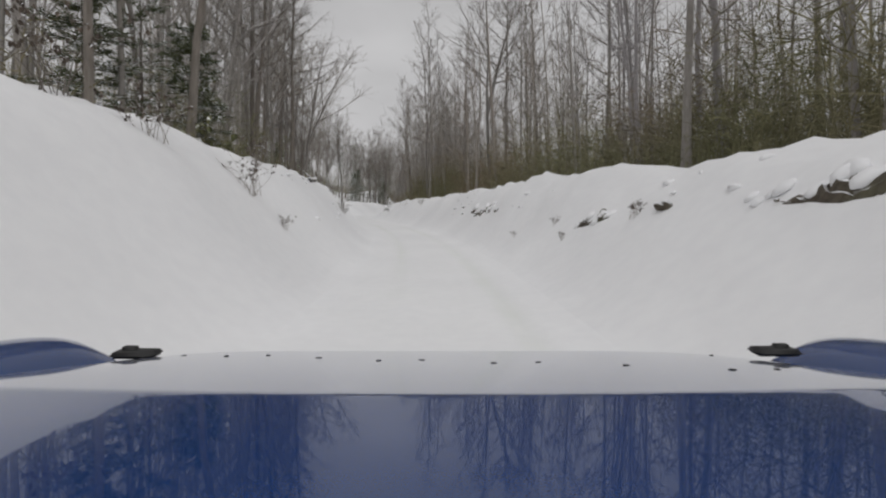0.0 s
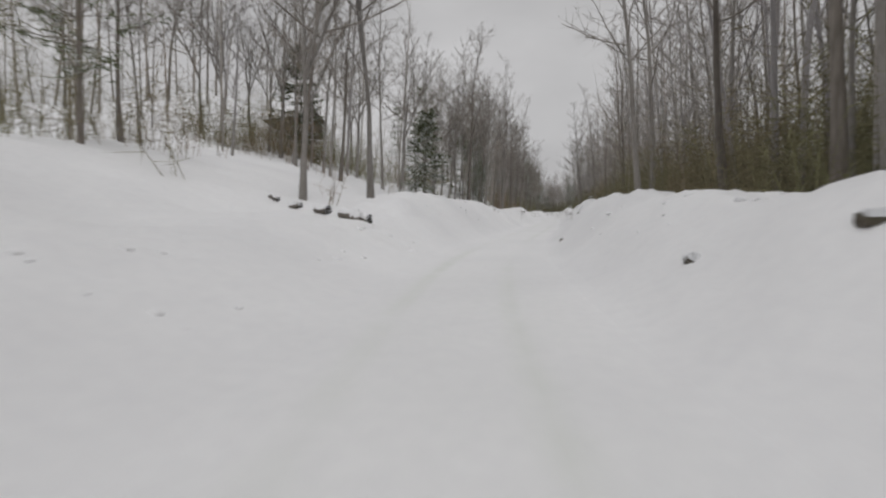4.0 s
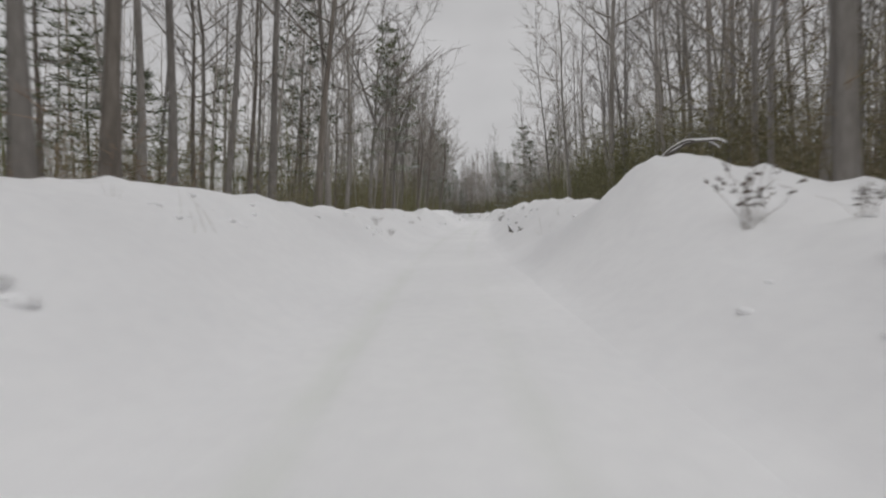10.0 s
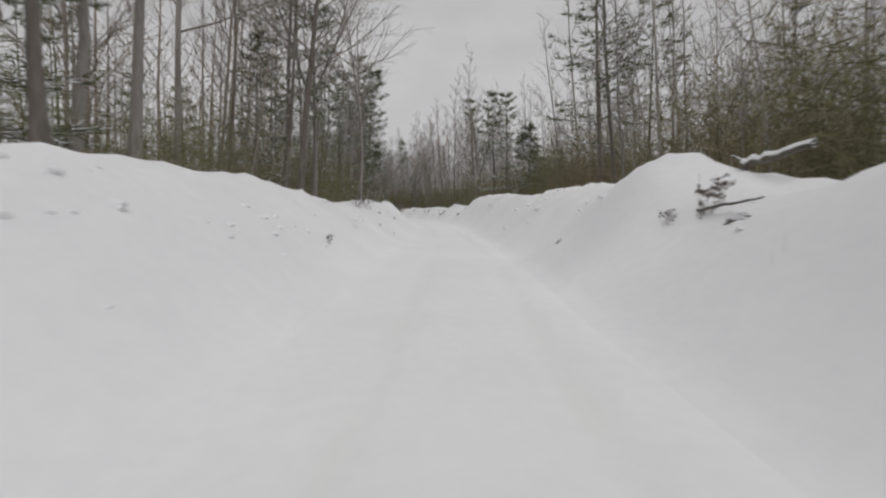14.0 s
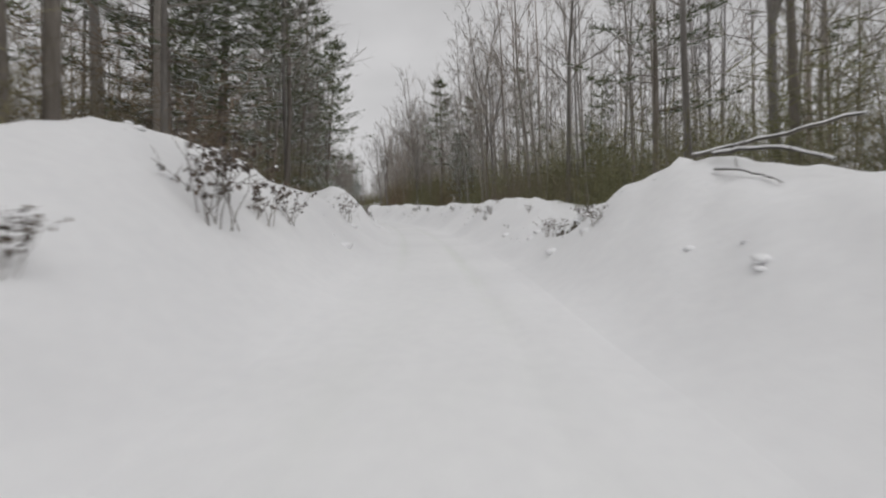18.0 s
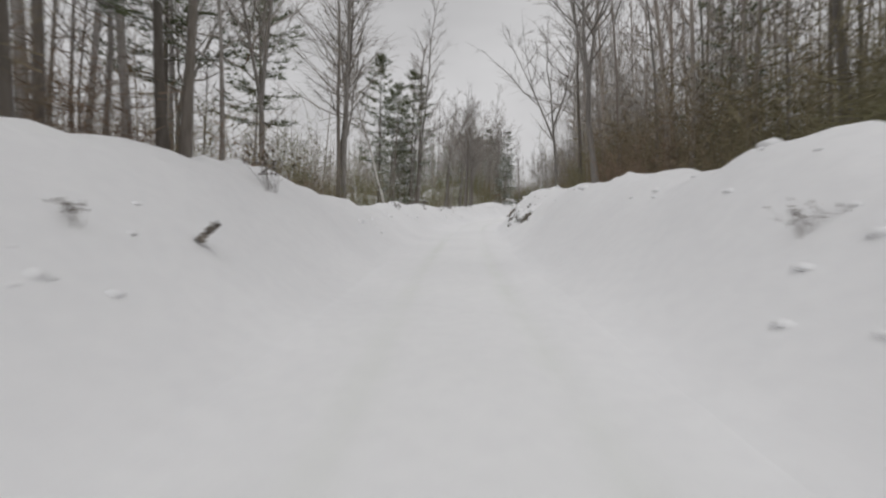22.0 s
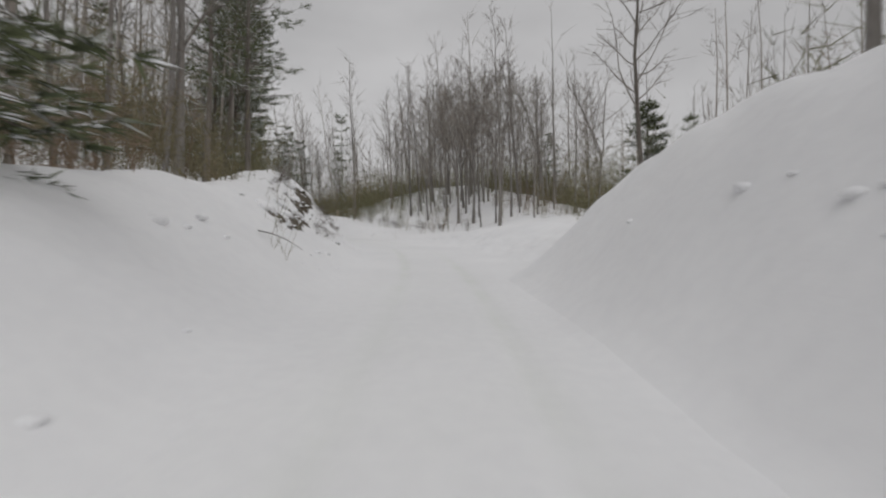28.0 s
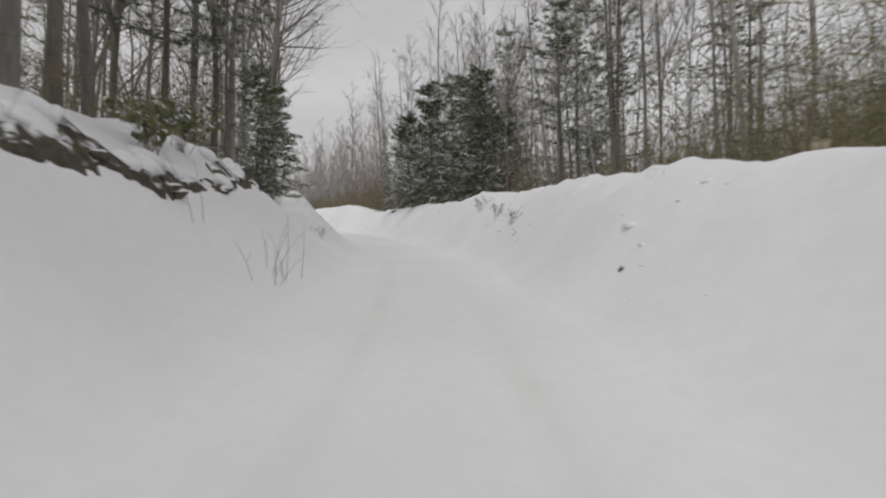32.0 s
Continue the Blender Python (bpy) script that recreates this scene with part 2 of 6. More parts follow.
def tubes(lines, radii, sides):
    """Tapered tubes: lines (n, k, 3), radii (n, k)."""
    lines, radii = np.asarray(lines, float), np.asarray(radii, float)
    n, k, _ = lines.shape
    along = np.gradient(lines, axis=1)
    along /= np.linalg.norm(along, axis=2, keepdims=True) + 1e-9
    ref = np.where(np.abs(along[..., 2:]) > 0.8, np.array([1.0, 0.0, 0.0]), np.array([0.0, 0.0, 1.0]))
    u = np.cross(along, ref)
    u /= np.linalg.norm(u, axis=2, keepdims=True) + 1e-9
    v = np.cross(along, u)
    a = np.arange(sides) * 2 * np.pi / sides
    ring = lines[:, :, None] + radii[:, :, None, None] * (np.cos(a)[:, None] * u[:, :, None] + np.sin(a)[:, None] * v[:, :, None])
    base = (np.arange(n)[:, None, None] * k + np.arange(k - 1)[None, :, None]) * sides
    j, j2 = np.arange(sides)[None, None], (np.arange(sides) + 1)[None, None] % sides
    q = np.stack([base + j, base + j2, base + sides + j2, base + sides + j], -1).reshape(-1, 4)
    return ring.reshape(-1, 3), np.concatenate([q[:, [0, 1, 2]], q[:, [0, 2, 3]]])


def part(name, data, mat, parent, label="", smooth=True):
    """One mesh object under a thing or a part; data: corners and triangles, or a ready mesh."""
    me = data if isinstance(data, bpy.types.Mesh) else mesh_of(name, *data, mat, smooth)
    ob = new(name, me)
    ob.parent = parent
    if label:
        ob["label"] = label
    return ob


# ---- the road's line, from behind the start to beyond the end ----
def centreline():
    xs, ys = [0.0], [-40.0]
    rows = [(p[1][0], p[1][1]) for p in PATH]
    ts = np.arange(len(rows)) * 1.0
    fine = np.linspace(0, len(rows) - 1, 6 * len(rows))
    rx, ry = np.interp(fine, ts, [r[0] for r in rows]), np.interp(fine, ts, [r[1] for r in rows])
    soft = np.hanning(13) / np.hanning(13).sum()
    rx[6:-6], ry[6:-6] = np.convolve(rx, soft, "valid"), np.convolve(ry, soft, "valid")
    xs, ys = xs + list(rx), ys + list(ry)
    turn = math.degrees(math.atan2(-(rx[-1] - rx[-7]), ry[-1] - ry[-7]))
    for n in range(190):
        turn += max(0.0, 0.85 * (1 - n / 62))
        xs.append(xs[-1] - math.sin(radians(turn)))
        ys.append(ys[-1] + math.cos(radians(turn)))
    xs, ys = np.array(xs), np.array(ys)
    run = np.r_[0, np.cumsum(np.hypot(np.diff(xs), np.diff(ys)))] - 40.0
    return xs, ys, run


LINE_X, LINE_Y, LINE_S = centreline()
S_END = LINE_S[-1] - 2


def along(s, d):
    """Place in the world of s metres along the road and d metres to its right."""
    s, d = np.asarray(s, float), np.asarray(d, float)
    x, y = np.interp(s, LINE_S, LINE_X), np.interp(s, LINE_S, LINE_Y)
    tx, ty = np.interp(s + 3, LINE_S, LINE_X) - np.interp(s - 3, LINE_S, LINE_X), np.interp(s + 3, LINE_S, LINE_Y) - np.interp(s - 3, LINE_S, LINE_Y)
    n = np.hypot(tx, ty)
    return x + d * ty / n, y - d * tx / n


# ---- the lie of the land: ploughed road, banks, forest floor ----
BANK_STEP = 5.5
BANK_LEFT = (2.02, 2.91, 2.61, 2.66, 2.61, 2.79, 1.99, 2.65, 2.38, 1.55, 1.90, 1.45, 1.10, 0.80, 0.68, 0.90, 2.20, 2.45, 2.30, 2.35, 1.84, 1.88, 1.56, 1.92, 1.92, 1.72, 2.02, 2.40, 1.89, 1.44, 1.71, 1.94, 1.68, 1.55, 1.54, 1.76, 1.74, 1.40, 1.63, 1.88, 1.38, 2.17, 2.14, 1.93, 1.52, 1.88, 1.98, 1.75, 2.06, 2.10, 1.95, 1.86, 2.41, 2.05, 1.81, 2.04, 2.16, 1.52, 2.19, 1.74, 2.28, 2.20, 2.43, 2.13, 2.46, 1.94, 1.53, 1.27, 1.12, 1.61, 1.70, 1.02, 1.03, 1.37, 1.27, 1.82, 2.36, 1.90, 1.83, 2.08, 2.38, 2.63, 3.71, 3.92, 4.06, 4.37, 4.41, 4.57, 3.88, 3.04, 3.49, 1.66, 1.61, 2.08, 2.93, 3.66, 3.83, 2.82, 1.96, 1.47)
BANK_RIGHT = (2.38, 2.02, 2.23, 2.43, 2.35, 2.30, 2.30, 2.04, 2.12, 2.10, 1.89, 1.81, 0.95, 1.66, 1.73, 1.95, 2.14, 2.08, 1.77, 1.42, 1.44, 2.08, 2.12, 2.15, 1.67, 2.32, 1.20, 1.92, 2.14, 1.98, 1.57, 2.12, 1.71, 1.87, 2.19, 1.93, 1.75, 2.01, 2.42, 1.81, 2.30, 2.00, 1.91, 2.10, 1.81, 2.17, 2.43, 2.67, 2.72, 2.73, 1.74, 1.31, 2.47, 0.79, 1.71, 2.13, 1.89, 1.93, 2.01, 1.64, 1.89, 2.04, 2.27, 1.83, 2.10, 2.19, 2.05, 2.37, 2.47, 2.32, 2.08, 2.34, 2.24, 1.49, 2.08, 2.30, 2.52, 2.88, 3.20, 3.24, 2.54, 1.73, 1.09, 1.38, 0.90, 0.40, 0.60, 0.85, 1.70, 2.40, 2.54, 2.42, 2.79, 2.31, 2.56, 2.48, 2.26, 2.21, 2.35, 3.31)
# mounds: along, across, height, half length, half width
MOUNDS = (
    (112.5, 4.4, 0.9, 3.0, 1.8), (136, 4.4, 0.45, 3.5, 1.6), (171.5, 4.4, 0.55, 2.2, 1.5), (167, 4.4, -0.4, 1.5, 1.5),
    (202, 4.4, 0.5, 3.0, 1.7), (231.5, 4.4, 0.55, 2.2, 1.5), (227.5, 4.4, -0.3, 1.8, 1.5), (242, 4.4, 0.3, 3, 1.5),
    (275.5, -4.6, 0.3, 2.2, 1.5), (279.3, -4.6, -0.45, 1.5, 1.4), (284.5, -4.6, 0.45, 2.6, 1.6), (297.5, -4.6, -0.6, 2.0, 1.8),
    (303.5, -4.6, 0.55, 4.2, 1.7), (370, -4.6, 0.45, 1.6, 1.2), (348.5, 4.4, 0.3, 2.0, 1.5), (381.5, 4.4, 0.3, 3.0, 1.6),
    (394.2, 4.4, 0.22, 1.5, 1.6), (397.6, 4.4, -0.3, 1.5, 1.6), (77, -4.6, 0.3, 3.5, 1.8),
    (401.5, 4.95, 1.1, 0.95, 0.9), (118.3, 4.4, 0.35, 1.7, 1.6), (125, 4.4, 0.33, 2.5, 1.6), (209.6, -4.6, 0.45, 1.7, 1.5), (205.9, -4.6, -0.45, 1.3, 1.6), (374.4, -4.7, 0.7, 1.5, 1.4), (77, -11, 1.5, 12, 4.5), (405, -9.0, 0.4, 6.0, 3.2),
)
# wider rises of the forest floor: along, across, height, half length, half width
HILLS = ((152, -13, 1.5, 18, 6), (118, -38, 9.0, 20, 11), (410, -26, -1.0, 42, 14), (144, -12, 2.7, 14, 5.5), (100, -34, 5.0, 45, 22), (150, -22, 1.6, 30, 11), (474, 15, 1.7, 14, 8), (489, 27, 5.0, 20, 10.5), (520, -30, 3.0, 40, 18), (20, -26, 3.0, 50, 14), (30, 34, 2.0, 60, 18), (470, -16, 3.0, 26, 9))


def smooth(a, b, x):
    t = np.clip((x - a) / (b - a), 0, 1)
    return t * t * (3 - 2 * t)


def lumps(x, y, size, seed):
    """Soft uneven ground out of a few crossing waves."""
    rng = np.random.RandomState(seed)
    out = np.zeros_like(x)
    for n in range(7):
        a, f, p = rng.rand() * 6.283, (0.6 + 1.5 * rng.rand()) / size, rng.rand(2) * 6.283
        out += np.sin((x * math.cos(a) + y * math.sin(a)) * f * 6.283 + p[0]) * np.cos((x * math.sin(a) - y * math.cos(a)) * f * 4.1 + p[1])
    return out / 3.2


def height(s, d):
    s, d = np.broadcast_arrays(np.asarray(s, float), np.asarray(d, float))
    a = np.abs(d)
    knots = np.arange(len(BANK_LEFT)) * BANK_STEP
    fine = np.arange(-60, 760, 1.0)
    soft = np.hanning(9) / np.hanning(9).sum()
    bank = [np.convolve(np.interp(fine, knots, b), soft, "same") for b in (BANK_LEFT, BANK_RIGHT)]
    h = np.where(d < 0, np.interp(s, fine, bank[0]), np.interp(s, fine, bank[1]))
    crest = np.where(d < 0, 4.6 + 1.5 * smooth(425, 445, s) * (1 - smooth(492, 506, s)), 4.4 + 4.5 * smooth(438, 446, s) * (1 - smooth(466, 482, s)))
    foot = 1.55 + 0.35 * lumps(s * 1.0, d * 0 + np.sign(d) * 9, 9.0, 3) * 0.5 + np.where(crest > 5, 0.35 * (crest - 4.4), 0)
    rise = smooth(0, 1, (a - foot) / (crest - foot) * 0.94) ** 0.9
    x, y = along(s, d)
    floor = h * (0.86 - 0.10 * smooth(crest + 1, crest + 6, a))
    z = np.where(a < crest, h * rise, h + (floor - h) * smooth(crest, crest + 3.2, a))
    for s0, d0, up, ls, ld in MOUNDS:
        z = z + np.where(d * d0 > 0, up * np.exp(-((s - s0) / ls) ** 2 - ((d - d0) / ld) ** 2), 0)
    for s0, d0, up, ls, ld in HILLS:
        z = z + np.where(d * d0 > 0, up * np.exp(-((s - s0) / ls) ** 2 - ((d - d0) / ld) ** 2) * smooth(7.0, 15.0, a), 0)
    wild = smooth(1.6, 4.2, a)
    z = z + wild * (0.13 * lumps(x, y, 5.5, 5) + 0.09 * lumps(x, y, 1.7, 6) + (0.022 + 0.02 * smooth(2.6, 3.6, a) * (1 - smooth(6.5, 9.0, a))) * lumps(x, y, 0.62, 9)) + smooth(6, 14, a) * 0.35 * lumps(x, y, 17.0, 7)
    # the ploughed lane: two worn wheel tracks, a soft hump between
    sway = 0.22 * np.sin(s / 17.0) + 0.12 * np.sin(s / 7.3 + 1)
    for c in (-0.8, 0.8):
        z = z - 0.05 * np.exp(-((d - c - sway) / 0.16) ** 2) * (0.55 + 0.45 * np.sin(s / 11.0 + c))
    z = z + 0.018 * lumps(x, y, 2.2, 8) * (1 - wild) + 0.012 * np.exp(-((a - 1.5) / 0.3) ** 2)
    return z


def ground_at(s, d):
    return float(height(np.array([s]), np.array([d]))[0])


def place(s, d, sink=0.0):
    x, y = along(s, d)
    return float(x), float(y), ground_at(s, d) - sink


def build_ground():
    near = np.concatenate([np.arange(0, 2.0, 0.13), np.arange(2.0, 6.6, 0.2), np.arange(6.6, 12, 0.5), np.arange(12, 42, 2.0)])
    cols = np.concatenate([-near[:0:-1], near])
    rows = np.arange(-36, S_END, 0.52)
    ss, dd = np.meshgrid(rows, cols, indexing="ij")
    x, y = along(ss, dd)
    v = np.stack([x, y, height(ss, dd)], -1).reshape(-1, 3)
    nr, nc = ss.shape
    i = (np.arange(nr - 1)[:, None] * nc + np.arange(nc - 1)[None]).ravel()
    t = np.concatenate([np.stack([i, i + 1, i + nc + 1], 1), np.stack([i, i + nc + 1, i + nc], 1)])
    # the land beyond, out to the horizon
    gx = np.concatenate([np.linspace(-2500, -260, 8), np.arange(-240, 221, 12), np.linspace(260, 2500, 8)])
    gy = np.concatenate([np.linspace(-2000, -120, 8), np.arange(-100, 801, 12), np.linspace(840, 2600, 8)])
    X, Y = np.meshgrid(gx, gy, indexing="ij")
    gap = np.sqrt(((X.ravel()[:, None] - LINE_X[None, ::6]) ** 2 + (Y.ravel()[:, None] - LINE_Y[None, ::6]) ** 2).min(1)).reshape(X.shape)
    Z = -2.2 + 3.4 * smooth(30, 48, gap) + 0.5 * lumps(X, Y, 60.0, 11) * smooth(30, 60, gap) + 18 * smooth(150, 900, gap)
    far = np.stack([X, Y, Z], -1).reshape(-1, 3)
    nr, nc = X.shape
    i = (np.arange(nr - 1)[:, None] * nc + np.arange(nc - 1)[None]).ravel()
    ft = np.concatenate([np.stack([i, i + nc, i + nc + 1], 1), np.stack([i, i + nc + 1, i + 1], 1)])
    sway = 0.22 * np.sin(ss / 17.0) + 0.12 * np.sin(ss / 7.3 + 1)
    worn = sum(np.exp(-((dd - c - sway) / 0.15) ** 2) * (0.5 + 0.5 * np.sin(ss / 13.0 + 2 * c) * np.sin(ss / 4.7 - c)) for c in (-0.8, 0.8)) + 0.15 * (1 - smooth(0.9, 1.9, np.abs(dd)))
    worn = np.clip(worn, 0, 1).ravel()
    lane = (np.abs(dd.ravel())[t] < 1.76).all(1)
    used = np.unique(t[lane])
    at = np.zeros(len(v), np.int64)
    at[used] = np.arange(len(used))
    for name, verts, tris, packed, label in (("road", v[used], at[t[lane]], worn[used], "ploughed lane of packed snow with two worn wheel tracks"),
                                             ("ground", *join([(v, t[~lane]), (far, ft)]), np.r_[worn, np.zeros(len(far))], "deep snow over banks and forest floor beside the road")):
        me = mesh_of(name, verts, tris, SNOW)
        me.attributes.new("packed", "FLOAT", "POINT").data.foreach_set("value", packed.astype(np.float32))
        tagged(new(name, me), label, name, kind="structure")


build_ground()


# ---- trees ----
def bare_tree(seed, tall, r, clear=0.35, limbs=22, reach=0.30, twigs=9, lean=0.03, fork=False, wavy=0.12, sides=7):
    rng = np.random.RandomState(seed)
    k = 9
    u = np.linspace(0, 1, k)
    way = rng.rand() * 6.283
    bend = np.cumsum(rng.randn(k, 2) * wavy, 0) * u[:, None]
    stem = np.stack([lean * tall * u * math.cos(way) + bend[:, 0], lean * tall * u * math.sin(way) + bend[:, 1], tall * u], -1)
    stem[0, 2] = -0.4
    width = r * (1 - 0.88 * u ** 0.85)
    width[0] *= 1.35
    lines, rad = [stem], [width]
    if fork:
        for n in range(2):
            f0 = 0.32 + 0.1 * rng.rand()
            a = rng.rand() * 6.283
            start = np.array([np.interp(f0, u, stem[:, c]) for c in range(3)])
            w = np.linspace(0, 1, k)[:, None]
            tip = np.array([math.cos(a) * reach * tall * 0.6, math.sin(a) * reach * tall * 0.6, tall * (0.9 - f0)])
            lines.append(start + w * tip * np.array([1, 1, 1]) + np.stack([0 * w[:, 0], 0 * w[:, 0], 0.06 * tall * np.sin(w[:, 0] * 3.1)], -1) * 0.3)
            rad.append(r * 0.6 * (1 - 0.85 * w[:, 0]))
    trunk = tubes(np.array(lines), np.array(rad), sides)
    # limbs
    n = limbs
    which = rng.randint(0, len(lines), n)
    f = clear + (0.97 - clear) * (np.arange(n) + rng.rand(n)) / n
    az = np.arange(n) * 2.4 + rng.rand(n) * 1.2
    up = np.radians(24 + 32 * f + rng.randn(n) * 13)
    length = tall * reach * (1.12 - f) * (0.5 + 0.75 * rng.rand(n)) + 0.5
    starts = np.stack([[np.interp(fi, u, lines[w][:, c]) for c in range(3)] for fi, w in zip(f, which)])
    heads = np.stack([np.cos(az) * np.cos(up), np.sin(az) * np.cos(up), np.sin(up)], -1)
    w = np.linspace(0, 1, 5)
    L = starts[:, None] + heads[:, None] * (length[:, None] * w)[..., None]
    L[..., 2] += (length * 0.22)[:, None] * w ** 2
    L += np.cumsum(rng.randn(n, 5, 3) * 0.05, 1) * length[:, None, None] * np.array([0.7, 0.7, 0.5]) * w[None, :, None] ** 0.5
    lr = (np.interp(f, u, width) * 0.40)[:, None] * (1 - 0.8 * w) + 0.006
    limb = tubes(L, lr, 4)
    # branchlets, and the finest twigs on those
    m = twigs
    src = np.repeat(np.arange(n), m)
    g = rng.uniform(0.2, 1.0, n * m)
    base = np.stack([[np.interp(gi, w, L[i, :, c]) for c in range(3)] for i, gi in zip(src, g)])
    dirs = heads[src] + rng.randn(n * m, 3) * 0.6
    dirs[:, 2] = np.abs(dirs[:, 2]) * 0.8 + 0.1
    dirs /= np.linalg.norm(dirs, axis=1, keepdims=True)
    tl = (0.35 + 0.65 * rng.rand(n * m)) * (0.3 + 0.38 * length[src])
    T = np.stack([base, base + dirs * tl[:, None]], 1)
    thin = tubes(T, np.broadcast_to(np.array([0.013, 0.006]), (n * m, 2)), 3)
    s2 = np.repeat(np.arange(n * m), 2)
    at = base[s2] + dirs[s2] * (tl[s2] * rng.uniform(0.25, 1.0, len(s2)))[:, None]
    dr = dirs[s2] * 0.7 + rng.randn(len(s2), 3) * 0.55
    wide = np.cross(dr, rng.randn(len(s2), 3))
    wide /= np.linalg.norm(wide, axis=1, keepdims=True) + 1e-9
    tri = np.stack([at - wide * 0.009, at + wide * 0.009, at + dr * (0.62 * tl[s2])[:, None]], 1).reshape(-1, 3)
    return trunk, join([limb, thin, (tri, np.arange(len(tri)).reshape(-1, 3))])


def conifer(seed, tall, r, spread=0.2, low=0.12, whorls=18, rise=0.3, droop=0.25, tuft=0.36, full=1.0, blades_each=9, half=0.022):
    """A pine or spruce: whorls of boughs, each a flat spray of side shoots full of needles."""
    rng = np.random.RandomState(seed)
    u = np.linspace(0, 1, 8)
    stem = np.stack([np.cumsum(rng.randn(8) * 0.03), np.cumsum(rng.randn(8) * 0.03), tall * u], -1)
    stem[0, 2] = -0.4
    trunk = tubes(stem[None], (r * (1 - 0.94 * u))[None], 7)
    lines, rad, size = [], [], []
    w = np.linspace(0, 1, 5)
    for n in range(whorls):
        f = low + (0.985 - low) * ((n + 0.35 * rng.rand()) / whorls) ** 0.92
        thin = 0.55 + 0.45 * min(1, 4 * (f - low + 0.06))
        for j in range(rng.randint(5, 8)):
            a = rng.rand() * 6.283
            ln = tall * spread * (1 - f) ** 0.8 * thin * (0.6 + 0.6 * rng.rand()) + 0.22
            c = np.stack([np.interp(f, u, stem[:, 0]) + np.cos(a) * ln * w, np.interp(f, u, stem[:, 1]) + np.sin(a) * ln * w, tall * f + 0.12 * rng.randn() + ln * (rise * (0.3 + f) * w - droop * (1 - f) * w ** 2 + 0.16 * w ** 4)], -1)
            lines.append(c)
            rad.append(np.interp(f, u, r * (1 - 0.92 * u)) * 0.28 * (1 - 0.85 * w))
            size.append(ln)
    lines, size = np.array(lines), np.array(size)
    limb = tubes(lines[:, ::2], np.array(rad)[:, ::2], 3)
    n = len(lines)
    m = int(12 * full)
    src = np.repeat(np.arange(n), m)
    g = rng.uniform(0.12, 1.0, n * m) ** 0.8
    i = np.minimum((g * 4).astype(int), 3)
    k = (g * 4 - i)[:, None]
    base = lines[src, i] * (1 - k) + lines[src, i + 1] * k
    out = lines[src, -1] - lines[src, 0]
    out /= np.linalg.norm(out, axis=1, keepdims=True) + 1e-9
    flank = np.stack([-out[:, 1], out[:, 0], 0 * out[:, 0]], -1)
    shift = (rng.uniform(-1, 1, n * m) * size[src] * 0.42 * (1.1 - g))[:, None]
    base = base + flank * shift + rng.randn(n * m, 3) * np.array([0.05, 0.05, 0.03]) - np.array([0, 0, 0.25]) * np.abs(shift)
    blades = []
    for b in range(blades_each):
        d = out * 0.6 + flank * np.sign(shift) * 0.35 + rng.randn(n * m, 3) * np.array([0.55, 0.55, 0.2]) + np.array([0, 0, 0.04])
        d /= np.linalg.norm(d, axis=1, keepdims=True) + 1e-9
        side = np.cross(d, rng.randn(n * m, 3))
        side /= np.linalg.norm(side, axis=1, keepdims=True) + 1e-9
        ln = tuft * rng.uniform(0.6, 1.25, (n * m, 1))
        blades.append(np.stack([base - side * half, base + side * half, base + d * ln], 1).reshape(-1, 3))
    bv = np.concatenate(blades)
    return join([trunk, limb]), (bv, np.arange(len(bv)).reshape(-1, 3))


KINDS = {}


def tree_kind(key, name, label, made, mats, names):
    """A tree off the plot, to be copied: an Empty at its base with its parts."""
    root = new(name)
    tagged(root, label, "tree", "trees along the forest road")
    for data, mat, pn in zip(made, mats, names):
        part(pn, data, mat, root)
    root.location = (0, -4000, -50)
    KINDS[key] = root


ASPEN = "tall bare grey-barked deciduous tree standing in snow"
for n in range(6):
    tree_kind("aspen%d" % n, "aspen_tree", ASPEN, bare_tree(10 + n, 15.5 + 1.2 * n, 0.08 + 0.011 * n, 0.28, 26, 0.19, 8, 0.045, wavy=0.24), (BARK, TWIG), ("trunk", "crown"))
for n in range(3):
    tree_kind("maple%d" % n, "maple_tree", "bare spreading hardwood tree with ascending limbs in snow", bare_tree(30 + n, 14.5 + n, 0.16, 0.22, 32, 0.36, 11, 0.03, True, wavy=0.2), (BARK, TWIG), ("trunk", "crown"))
for n in range(2):
    tree_kind("thick%d" % n, "old_hardwood_tree", "old thick dark-barked hardwood trunk with high limbs", bare_tree(40 + n, 18, 0.145 + 0.02 * n, 0.32, 28, 0.25, 10, 0.04, wavy=0.24), (BARK_DARK, TWIG), ("trunk", "crown"))
tree_kind("birch", "birch_tree", "leaning white-barked birch tree beside the road", bare_tree(50, 12, 0.13, 0.4, 20, 0.25, 9, 0.02), (BARK_WHITE, TWIG), ("trunk", "crown"))
for n in range(2):
    tree_kind("sapling%d" % n, "sapling", "thin bare sapling at the wood's edge", bare_tree(60 + n, 6.5, 0.04, 0.2, 18, 0.24, 7, 0.05, sides=5), (BARK, TWIG), ("trunk", "crown"))
PINE = "green white pine with layered boughs dusted with snow"
for n in range(3):
    tree_kind("pine%d" % n, "pine_tree", PINE, conifer(70 + n, 15 + 2 * n, 0.16, 0.30, 0.10 + 0.06 * n, 12, 0.36, 0.26, 0.42), (BARK_DARK, NEEDLE), ("trunk", "crown"))
for n in range(2):
    tree_kind("spruce%d" % n, "spruce_tree", "small dark green spruce dusted with snow", conifer(80 + n, 6.5, 0.08, 0.32, 0.03, 17, 0.15, 0.4, 0.26, 1.1), (BARK_DARK, NEEDLE), ("trunk", "crown"))
